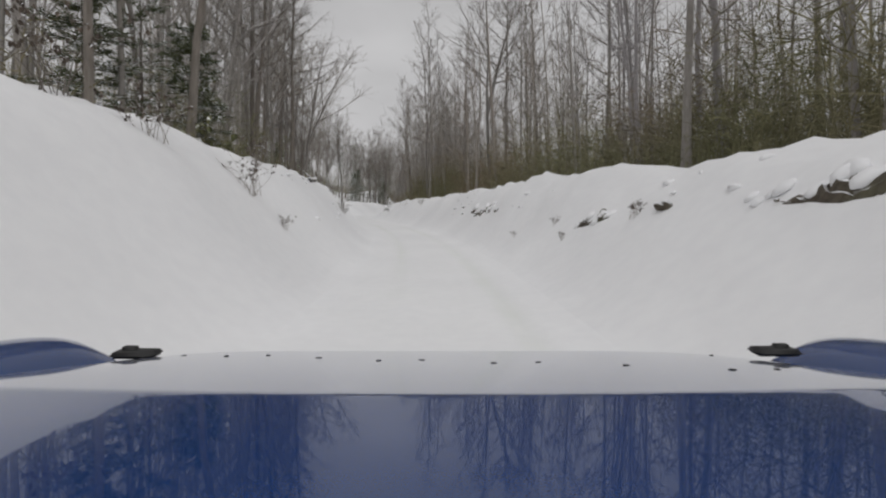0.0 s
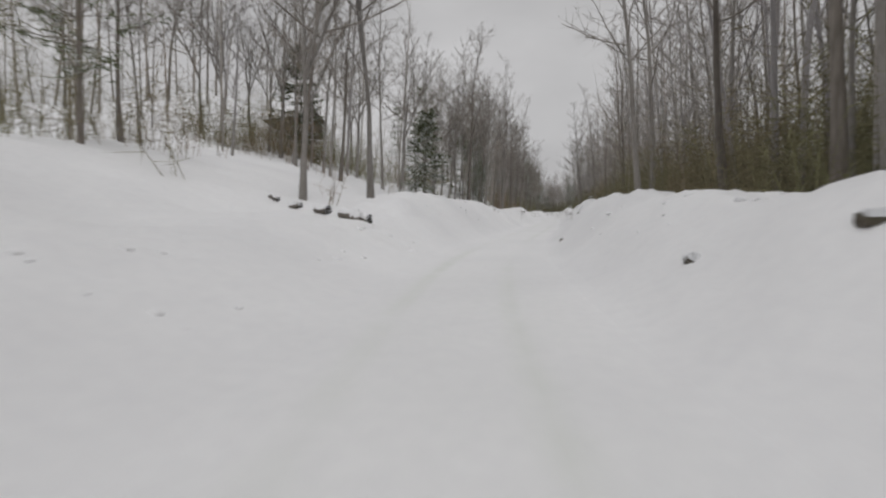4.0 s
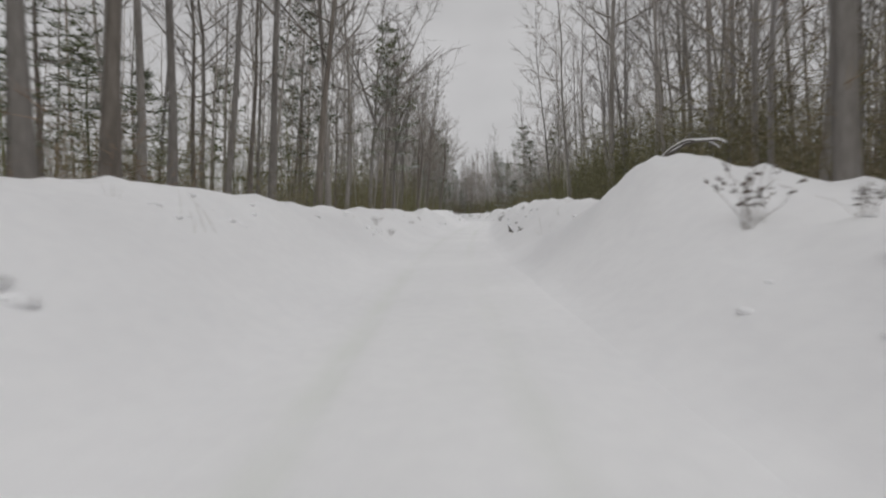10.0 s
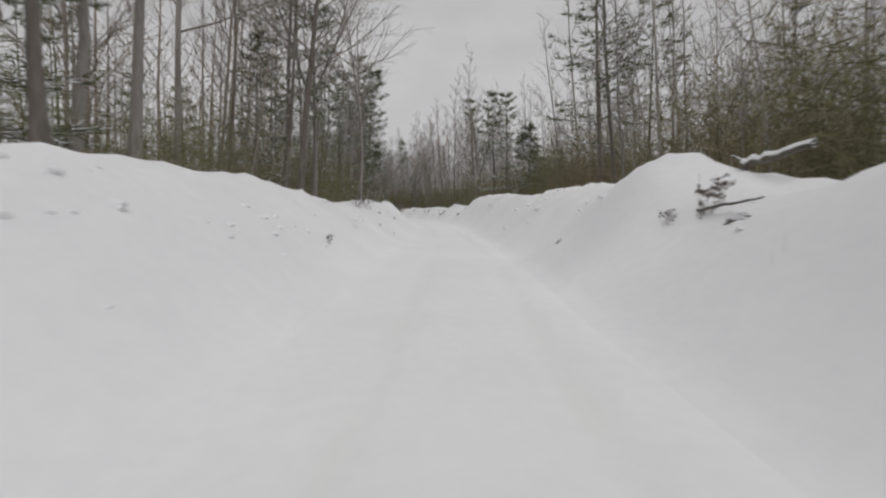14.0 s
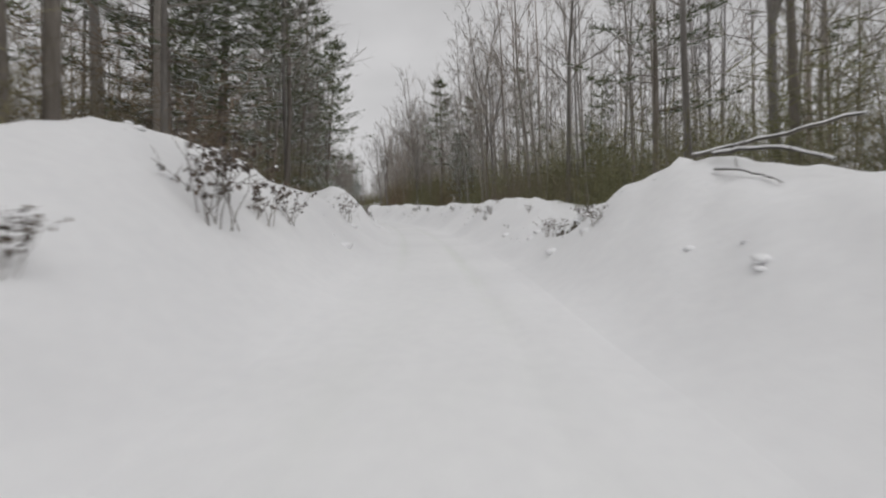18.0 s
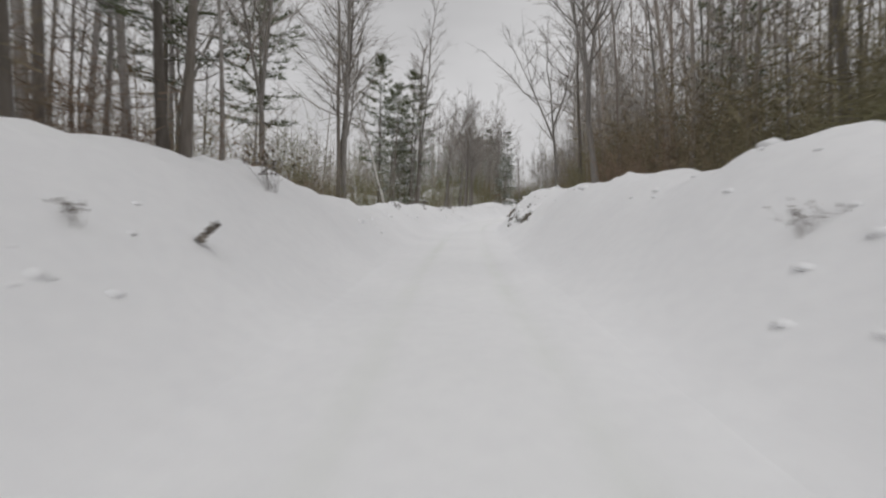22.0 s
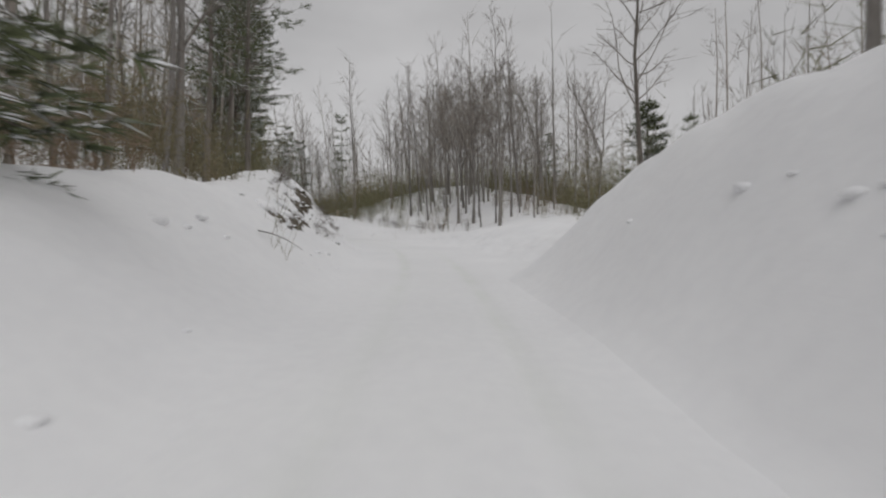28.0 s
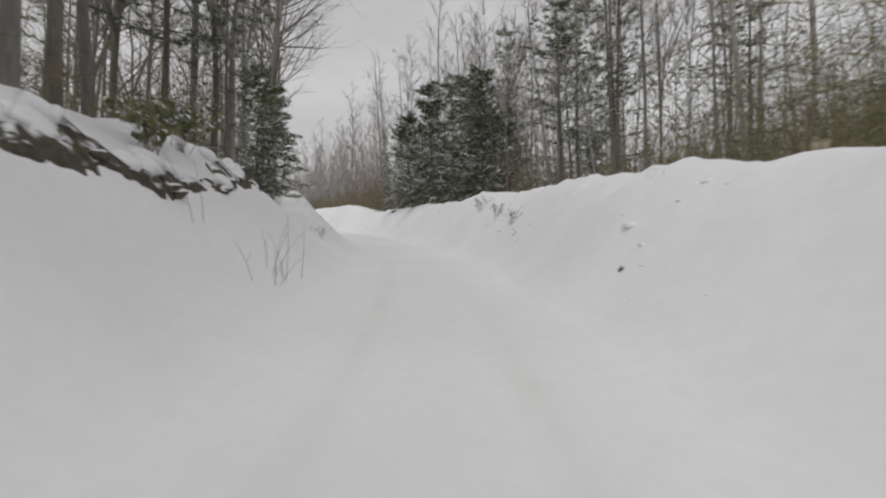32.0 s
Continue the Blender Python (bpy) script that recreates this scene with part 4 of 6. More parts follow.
def far_pines():
    """Conifers standing back among the bare trees, joined."""
    rng = np.random.RandomState(21)
    kinds = [join(conifer(230 + n, 9.0 + 2.5 * n, 0.11, 0.27, 0.08 + 0.05 * n, 10, 0.3, 0.3, 0.55, 0.5, 6, 0.034)) for n in range(4)]
    n = 240
    s = rng.uniform(0, S_END, n)
    side = np.where(rng.rand(n) < 0.5, 1, -1)
    d = side * (13.0 + 18 * rng.rand(n))
    thick = np.where(side > 0, np.where(s < 180, 0.0, np.where(s < 215, 0.25, np.where(s < 345, 0.55, np.where(s < 420, 0.12, 0.3)))), np.where(s < 120, 0.1, np.where(s < 180, 0.25, np.where(s < 225, 0.45, np.where(s < 345, 0.8, np.where(s < 420, 0.2, 0.7))))))
    keep = (rng.rand(n) < thick) & ~((side > 0) & (s > 438) & (s < 490) & (d < 26)) & ~((side < 0) & (s > 60) & (s < 122) & (d > -26))
    s, d = s[keep], d[keep]
    x, y = along(s, d)
    z = height(s, d)
    out = []
    for k in range(len(s)):
        v, t = kinds[rng.randint(4)]
        a, size = rng.rand() * 6.283, rng.uniform(0.6, 1.1)
        c, sn = math.cos(a) * size, math.sin(a) * size
        out.append((np.stack([v[:, 0] * c - v[:, 1] * sn + x[k], v[:, 0] * sn + v[:, 1] * c + y[k], v[:, 2] * size + z[k] - 0.2], -1), t))
    v, t = join(out)
    tagged(new("far_pines", mesh_of("far_pines", v, t, NEEDLE)), "dark green pines standing back among bare woods", "woods", kind="stuff")


far_pines()


def thicket(rng, s, d, stems, low, high, twigs, wide):
    """Clumps of twiggy stems at the given spots, as loose blades."""
    x, y = along(s, d)
    z = height(s, d)
    n = len(s)
    src = np.repeat(np.arange(n), stems)
    size = (0.55 + 0.9 * rng.rand(n) ** 1.5)[src] * np.clip(0.5 + 0.16 * (np.abs(d[src]) - 5), 0.5, 1.3)
    tall = rng.uniform(low, high, len(src)) * size
    b = np.stack([x[src] + rng.randn(len(src)) * 0.35, y[src] + rng.randn(len(src)) * 0.35, z[src] - 0.1], -1)
    tip = b + np.stack([rng.randn(len(src)) * 0.22 * tall, rng.randn(len(src)) * 0.22 * tall, tall], -1)
    wd = rng.randn(len(src), 3) * np.array([1, 1, 0.1])
    wd /= np.linalg.norm(wd, axis=1, keepdims=True)
    main = np.stack([b - wd * 0.014, b + wd * 0.014, tip], 1).reshape(-1, 3)
    s2 = np.repeat(np.arange(len(src)), twigs)
    g = rng.uniform(0.12, 0.98, (len(s2), 1))
    st = b[s2] * (1 - g) + tip[s2] * g
    dr = rng.randn(len(s2), 3) * np.array([0.5, 0.5, 0.3]) + np.array([0, 0, 0.3])
    en = st + dr * (tall[s2][:, None] * 0.26 + 0.14)
    sv = np.cross(dr, rng.randn(len(s2), 3))
    sv /= np.linalg.norm(sv, axis=1, keepdims=True)
    tri = np.concatenate([main, np.stack([st - sv * wide, st + sv * wide, en], 1).reshape(-1, 3)])
    return tri, np.arange(len(tri)).reshape(-1, 3)


def brush():
    """Twiggy undergrowth along the wood's edge, and taller bushes behind it."""
    rng = np.random.RandomState(12)
    out = []
    for n, first, depth, form in ((13500, 6.2, 18.0, (4, 1.0, 3.2, 9, 0.012)), (8200, 7.6, 12.0, (5, 2.6, 4.4, 14, 0.015))):
        s = rng.uniform(-20, S_END - 5, n)
        side = np.where(rng.rand(n) < 0.62, 1, -1)
        d = side * (first + depth * rng.rand(n) ** 1.4)
        keep = ~((side > 0) & (s > 438) & (s < 468) & (d < 14)) & ~((side < 0) & (s > 56) & (s < 118) & (d > np.where(s < 86, -13, -24)) & (rng.rand(n) < np.where(d > -15, 0.95, 0.7))) & ~((side < 0) & (s > 372) & (s < 420) & (d > -9.5))
        keep &= ~((side > 0) & (s > 464) & (s < 488) & (d < 15) & (rng.rand(n) < 0.65)) & ~((side < 0) & (s > 116) & (s < 152) & (d > -16) & (rng.rand(n) < 0.85))
        if form[1] > 2:
            keep &= lumps(s, side * 40.0, 30.0, 15) > np.where(side > 0, -0.25, -0.2)
            keep &= ~((side < 0) & (s > 118) & (s < 200) & (rng.rand(n) < 0.5)) & ~((side > 0) & (s > 464) & (s < 486))
        out.append(thicket(rng, s[keep], d[keep], *form))
    s, d = rng.uniform(-5, 434, 2400), 7.8 + 13.0 * rng.rand(2400) ** 1.3
    out.append(thicket(rng, s, d, 5, 2.2, 4.2, 13, 0.016))
    s, d = rng.uniform(96, 118, 150), -rng.uniform(19, 25.5, 150)
    out.append(thicket(rng, s, d, 5, 1.6, 3.4, 12, 0.015))
    s, d = rng.uniform(470, 535, 1500), rng.uniform(27, 42, 1500)
    out.append(thicket(rng, s, d, 5, 2.4, 4.6, 12, 0.017))
    v, t = join(out)
    tagged(new("undergrowth", mesh_of("undergrowth", v, t, BRUSH)), "brown twiggy undergrowth at the wood's edge", "brush", kind="stuff")


brush()

# ---- things on the banks ----
def heading(s):
    """Angle of the road's line at s, from the x axis, in degrees."""
    x0, y0 = along(s - 2, 0)
    x1, y1 = along(s + 2, 0)
    return math.degrees(math.atan2(float(y1 - y0), float(x1 - x0)))


def lump(seed, rings=7, sides=10, rough=0.22):
    """An uneven stone of unit size."""
    rng = np.random.RandomState(seed)
    th, ph = np.meshgrid(np.linspace(0.0, np.pi, rings), np.arange(sides) * 2 * np.pi / sides, indexing="ij")
    p = np.stack([np.sin(th) * np.cos(ph), np.sin(th) * np.sin(ph), np.cos(th)], -1)
    k = rng.randn(5, 3)
    r = 1 + rough * sum(np.sin(p @ k[n] * 2.2 + n * 1.7) for n in range(5)) * 0.5 + rng.randn(rings, sides) * 0.05
    r[0], r[-1] = r[0, 0], r[-1, 0]
    p = p * r[..., None]
    i = (np.arange(rings - 1)[:, None] * sides + np.arange(sides)[None]).ravel()
    j = (np.arange(rings - 1)[:, None] * sides + (np.arange(sides)[None] + 1) % sides).ravel()
    return p.reshape(-1, 3), np.concatenate([np.stack([i, i + sides, j + sides], 1), np.stack([i, j + sides, j], 1)])


ROCKS = [mesh_of("rock", *lump(300 + n), ROCK, False) for n in range(5)]


def rock(s, d, size, flat=0.6, name="rock", label="dark rock showing through the snowbank"):
    rng = random.Random(int(s * 91 + d * 17))
    ob = new(name, ROCKS[rng.randrange(5)])
    x, y, z = place(s, d, size * 0.22)
    ob.matrix_world = Matrix.Translation((x, y, z)) @ Euler((rng.uniform(-0.3, 0.3), rng.uniform(-0.3, 0.3), rng.uniform(0, 6.28))).to_matrix().to_4x4() @ Matrix.Diagonal((size, size * rng.uniform(0.6, 0.9), size * flat, 1))
    return tagged(ob, label, "rock", "rocks in the snowbanks")


def soil_cut(s0, s1, d, tall, seed, roots=5):
    """A ragged band of bare earth and stones on the slope, under a row of overhanging snow clods."""
    rng = np.random.RandomState(seed)
    side = 1 if d > 0 else -1
    s = np.arange(s0, s1 + 0.01, 0.1)
    u = (s - s0) / (s1 - s0)

    def wobble(k):
        return np.convolve(rng.randn(len(s) + 2 * k), np.hanning(k) / (0.35 * k), "same")[k:-k]

    fade = smooth(-0.8, 0.3, wobble(11) + (1.0 if tall > 0.3 else 0.25)) * np.minimum(1, 6 * np.minimum(u, 1 - u) + 0.05)
    low = d + side * 0.14 * wobble(15)
    width = tall * 1.05 * np.clip(1 + 0.45 * wobble(9), 0.3, 1.7) * (0.15 + 0.85 * fade)
    rows = []
    for f in np.linspace(0, 1, 6):
        dd = low + side * width * f
        x, y = along(s, dd)
        proud = (0.075 * math.sin(math.pi * min(1.0, 0.12 + 0.8 * f)) + 0.025 * rng.randn(len(s))) * fade - 0.06 * (1 - fade) - (0.08 if f in (0.0, 1.0) else 0)
        rows.append(np.stack([x, y, height(s, dd) + proud], -1))
    p = np.stack(rows, 0)
    nr, nc = p.shape[:2]
    i = (np.arange(nr - 1)[:, None] * nc + np.arange(nc - 1)[None]).ravel()
    t = np.concatenate([np.stack([i, i + 1, i + nc + 1], 1), np.stack([i, i + nc + 1, i + nc], 1)])
    root = new("bare_bank")
    x, y, z = place((s0 + s1) / 2, d)
    root.location = (x, y, z)
    c = np.array([x, y, z])
    tagged(root, "bare dark earth and stone face under overhanging snow", "bank", "bare faces in the snowbanks")
    part("earth_face", (p.reshape(-1, 3) - c, t), EARTH, root, "", False)
    for n in range(int((s1 - s0) / (0.27 if s0 > 440 else 0.2))):
        j = rng.randint(0, len(s))
        v, t = lump(seed * 7 + n, 7, 9, 0.12)
        on_face = rng.rand() < 0.16
        at = low[j] + side * (width[j] * (rng.uniform(0.3, 0.9) if on_face else 1.0) + rng.uniform(-0.03, 0.12))
        x, y = along(s[j], at)
        big = (0.5 if on_face else 1.0) * (0.5 + 0.5 * fade[j]) * min(1.0, 0.45 + tall)
        turn = rng.rand() * 6.283
        v = v * np.array([rng.uniform(0.15, 0.29), rng.uniform(0.13, 0.22), rng.uniform(0.10, 0.16)]) * big
        v = np.stack([v[:, 0] * math.cos(turn) - v[:, 1] * math.sin(turn), v[:, 0] * math.sin(turn) + v[:, 1] * math.cos(turn), v[:, 2]], -1)
        right = np.array(along(s[j], at + 1.0)) - np.array(along(s[j], at))
        v[:, 2] += 0.55 * (ground_at(s[j], at + 0.12) - ground_at(s[j], at - 0.12)) / 0.24 * (v[:, :2] @ right)
        part("snow_clod", (v + np.array([float(x), float(y), ground_at(s[j], at) + 0.05 * big]) - c, t), SNOW, root)
    for n in range(roots // 2):
        j = rng.randint(2, len(s) - 2)
        q = np.linspace(0, 1, 5)
        sj, dj = s[j] + 0.3 * rng.randn() * q, low[j] + side * width[j] * (1 - q * rng.uniform(0.6, 1.1))
        x, y = along(sj, dj)
        line = np.stack([x, y, height(sj, dj) + 0.12 + 0.05 * np.sin(q * 3.1)], -1)
        part("root", tubes((line - c)[None], np.linspace(0.014, 0.005, 5)[None], 4), BARK_DARK, root)
    for n in range(int((s1 - s0) * 1.6)):
        j = rng.randint(1, len(s) - 1)
        v, t = lump(seed * 13 + n, 6, 8)
        at = low[j] + side * width[j] * rng.uniform(0.05, 0.8)
        x, y = along(s[j], at)
        size = rng.uniform(0.05, 0.15) * (0.5 + tall) * (0.3 + 0.7 * fade[j])
        part("stone", (v * size * np.array([1, 0.8, 0.65]) + np.array([float(x), float(y), ground_at(s[j], at) + 0.06]) - c, t), ROCK, root, "", False)
    return root


def shrub_meshes(seed, stems=9, tall=0.8, leaves=170, size=0.075, mat=None):
    rng = np.random.RandomState(seed)
    b = rng.randn(stems, 3) * np.array([0.12, 0.12, 0])
    tip = b + np.stack([rng.randn(stems) * 0.4 * tall, rng.randn(stems) * 0.4 * tall, tall * rng.uniform(0.6, 1.1, stems)], -1)
    mid = (b + tip) / 2 + rng.randn(stems, 3) * 0.06
    L = np.stack([b - np.array([0, 0, 0.1]), b * 0.6 + mid * 0.4, mid, tip], 1)
    wood = tubes(L, np.broadcast_to(np.array([0.008, 0.007, 0.005, 0.003]), (stems, 4)), 4)
    src = rng.randint(0, stems, stems * 3)
    g = rng.uniform(0.3, 1, (stems * 3, 1))
    st = L[src, 1] * (1 - g) + L[src, 3] * g
    en = st + rng.randn(stems * 3, 3) * np.array([0.16, 0.16, 0.1]) * tall + np.array([0, 0, 0.08])
    wood = join([wood, tubes(np.stack([st, (st + en) / 2, en], 1), np.broadcast_to(np.array([0.006, 0.005, 0.003]), (len(st), 3)), 3)])
    # hanging leaves, each a folded lozenge
    src = rng.randint(0, len(st), leaves)
    at = st[src] + (en - st)[src] * rng.uniform(0.3, 1.0, (leaves, 1))
    down = rng.randn(leaves, 3) * 0.45 + np.array([0, 0, -0.8])
    down /= np.linalg.norm(down, axis=1, keepdims=True)
    wide = np.cross(down, rng.randn(leaves, 3))
    wide /= np.linalg.norm(wide, axis=1, keepdims=True)
    ln = size * rng.uniform(0.7, 1.5, (leaves, 1))
    fold = np.cross(down, wide) * 0.2
    v = np.stack([at, at + (down * 0.5 + wide * 0.33 + fold) * ln, at + down * ln, at + (down * 0.5 - wide * 0.33 + fold) * ln], 1).reshape(-1, 3)
    k = np.arange(leaves)[:, None] * 4
    t = np.concatenate([k + np.array([[0, 1, 2]]), k + np.array([[0, 2, 3]])])
    return mesh_of("stem", *wood, TWIG), mesh_of("foliage", v, t, mat or LEAF, False)


SHRUBS = [shrub_meshes(400 + n, 9 + 2 * n, 0.75 + 0.15 * n) for n in range(4)]
GREENS = [shrub_meshes(420 + n, 16, 1.2, 330, 0.13, GREEN_LEAF) for n in range(2)]
def weed_stalks(seed):
    """Six thin dry stalks, each a mesh of its own."""
    r = np.random.RandomState(seed)
    out = []
    for n in range(6):
        q = np.linspace(0, 1, 5)[:, None]
        line = np.array([r.randn() * 0.12, r.randn() * 0.12, -0.08]) + q * np.array([r.randn() * 0.16, r.randn() * 0.16, r.uniform(0.35, 0.9)]) + q ** 2 * np.array([r.randn() * 0.14, r.randn() * 0.14, -0.05])
        out.append(mesh_of("stalk", *tubes(line[None], np.linspace(0.0042, 0.0022, 5)[None], 3), BRUSH))
    return out


WEEDS = [weed_stalks(440 + n) for n in range(5)]


def shrub(s, d, size=1.0, green=False):
    rng = random.Random(int(s * 53 + d * 29))
    pair = (GREENS if green else SHRUBS)[rng.randrange(2 if green else 4)]
    root = new("evergreen_shrub" if green else "shrub")
    x, y, z = place(s, d)
    root.matrix_world = Matrix.Translation((x, y, z)) @ Matrix.Rotation(rng.uniform(0, 6.28), 4, "Z") @ Matrix.Diagonal((size, size, size, 1))
    part("stem", pair[0], None, root)
    part("foliage", pair[1], None, root)
    return tagged(root, "yellow-green evergreen shrub hanging over the snowbank" if green else "small shrub with brown withered leaves poking out of snow", "shrub", "shrubs on the snowbanks")


def weed(s, d, size=1.0):
    rng = random.Random(int(s * 71 + d * 31))
    ob = new("dry_weed")
    for me in rng.sample(WEEDS[rng.randrange(5)], rng.randint(3, 6)):
        part("stalk", me, None, ob)
    x, y, z = place(s, d)
    ob.matrix_world = Matrix.Translation((x, y, z)) @ Matrix.Rotation(rng.uniform(0, 6.28), 4, "Z") @ Matrix.Diagonal((size, size, size, 1))
    return tagged(ob, "dry brown weed stalks standing out of the snow", "weed", "dry weeds on the snowbanks")


def stick(name, points, r0, r1, mat, label, category, snow=0.0, stubs=0, seed=0):
    """A fallen branch or log along points of the world, with broken stubs and a cap of snow."""
    rng = np.random.RandomState(seed + int(abs(points[0][0]) * 10))
    p = np.array(points, float)
    q = np.linspace(0, len(p) - 1, 4 * len(p))
    f = (q / (len(p) - 1))[:, None]
    line = p[0] * (1 - f) + p[-1] * f + (p[1] - (p[0] + p[-1]) / 2) * 4 * f * (1 - f)
    line[1:-1] += rng.randn(len(line) - 2, 3) * r0 * 0.25
    c = line[0].copy()
    rad = np.linspace(r0, r1, len(line)) * (1 + 0.08 * rng.randn(len(line)))
    root = new(name)
    root.location = c
    tagged(root, label, category, "fallen wood beside the road")
    part("stem", tubes((line - c)[None], rad[None], 7), mat, root)
    for n in range(stubs):
        j = rng.randint(1, len(line) - 1)
        tip = rng.randn(3) * np.array([0.5, 0.5, 0.4]) + np.array([0, 0, 0.35])
        w = np.linspace(0, 1, 4)[:, None]
        b = line[j] - c + w * tip * rng.uniform(0.3, 1.0) * 8 * max(r0, 0.05) + np.sin(w * 3) * 0.04 * rng.randn(1, 3)
        part("branch", tubes(b[None], np.linspace(rad[j] * 0.45, rad[j] * 0.12, 4)[None], 5), mat, root)
    if snow:
        top = line - c + np.stack([0 * rad, 0 * rad, rad * 0.75], -1)
        v, t = tubes(top[None], (rad * snow)[None], 8)
        part("snow_cap", (v, t), SNOW, root, "snow lying along the top")
    return root


def lie(s0, d0, s1, d1, up0=0.05, up1=0.05, mid=0.0):
    """Points for a stick between two places of the ground."""
    a, b = place(s0, d0), place(s1, d1)
    return [(a[0], a[1], a[2] + up0), ((a[0] + b[0]) / 2, (a[1] + b[1]) / 2, (a[2] + up0 + b[2] + up1) / 2 + mid), (b[0], b[1], b[2] + up1)]


WOOD_LABEL = "weathered grey fallen branch lying on the snow"

# bare faces: right bank near the start, by the first bend, mid-road and before the clearing
soil_cut(2.8, 5.2, 3.3, 0.14, 1, 3)
soil_cut(8.2, 9.6, 2.95, 0.08, 27, 2)
soil_cut(20.2, 23, 2.85, 0.22, 2, 4)
soil_cut(19.0, 20.6, 2.92, 0.18, 3, 4)
soil_cut(53.8, 58.2, 3.05, 0.24, 4, 5)
soil_cut(57.6, 60.8, 3.12, 0.18, 5, 3)
soil_cut(211.6, 217.6, 2.86, 0.22, 7, 3)
soil_cut(203.6, 211.4, 2.82, 0.29, 8, 5)
soil_cut(272.8, 274.6, 2.93, 0.19, 9, 3)
soil_cut(287.2, 289.2, 2.88, 0.21, 10, 3)
soil_cut(361.8, 364.8, 2.63, 0.48, 12, 6)
soil_cut(364.8, 367.8, 2.63, 0.37, 13, 5)
soil_cut(367.6, 372.4, 2.63, 0.34, 14, 5)
soil_cut(372.8, 375, 2.58, 0.44, 15, 4)
soil_cut(375.2, 378.4, 2.63, 0.21, 26, 4)
soil_cut(385.6, 387.6, 2.68, 0.29, 16, 4)
# the tall rocky bank at the last bend
soil_cut(441.6, 446.5, -3.95, 0.50, 17, 5)
soil_cut(446.8, 451.5, -4.25, 0.64, 18, 6)
soil_cut(451.4, 454.8, -4.20, 0.56, 19, 5)
soil_cut(462, 466.5, -5.30, 0.42, 20, 5)
soil_cut(468.4, 474.5, -5.25, 0.45, 21, 6)
soil_cut(474.8, 479, -5.15, 0.53, 22, 5)
soil_cut(481, 486, -4.25, 0.48, 23, 5)
soil_cut(486.6, 492, -4.30, 0.56, 24, 6)
soil_cut(491.8, 496.5, -4.40, 0.48, 25, 5)

for s, d, size in ((6.8, 3.3, 0.16), (17.8, 3.0, 0.2), (22.6, 3.0, 0.13), (24.4, 2.9, 0.1), (25.6, 3.2, 0.12), (27.5, 3.1, 0.12), (72.8, 2.95, 0.16), (70.7, 3.7, 0.22), (85.5, 2.3, 0.14),
                   (150.4, 3.2, 0.24), (148.4, 2.95, 0.1),
                   (188.0, 2.8, 0.16), (187.2, 2.75, 0.12), (186.2, 2.75, 0.2), (185.3, 2.7, 0.13), (184.5, 2.65, 0.17), (183.8, 2.7, 0.12), (183.0, 2.62, 0.13), (182.0, 2.85, 0.15),
                   (182.3, 2.75, 0.12), (182.7, 2.85, 0.1), (185.8, 3.0, 0.12), (222.2, 3.0, 0.2), (218.3, 3.1, 0.17), (220.4, 3.05, 0.12), (212.7, 2.9, 0.1), (227.2, 3.5, 0.15),
                   (295.6, 2.98, 0.08), (295.9, 3.0, 0.07), (296.3, 2.98, 0.06), (366.7, 2.5, 0.22), (386.9, 2.55, 0.24), (366.2, 3.35, 0.2), (386.5, 2.8, 0.2), (383.4, 3.0, 0.12), (390.1, 2.9, 0.15), (387.7, 2.95, 0.14), (398.3, 3.05, 0.14), (396.4, 3.05, 0.18),
                   (442.4, -4.0, 0.16), (461.0, -3.4, 0.22), (461.6, -3.35, 0.16), (462.3, -3.3, 0.15), (468.4, -4.1, 0.2), (467.6, -3.9, 0.13), (476.0, -4.0, 0.16), (482.2, -4.2, 0.2), (471.5, -3.6, 0.12), (465.0, -4.2, 0.14)):
    rock(s, d, size)

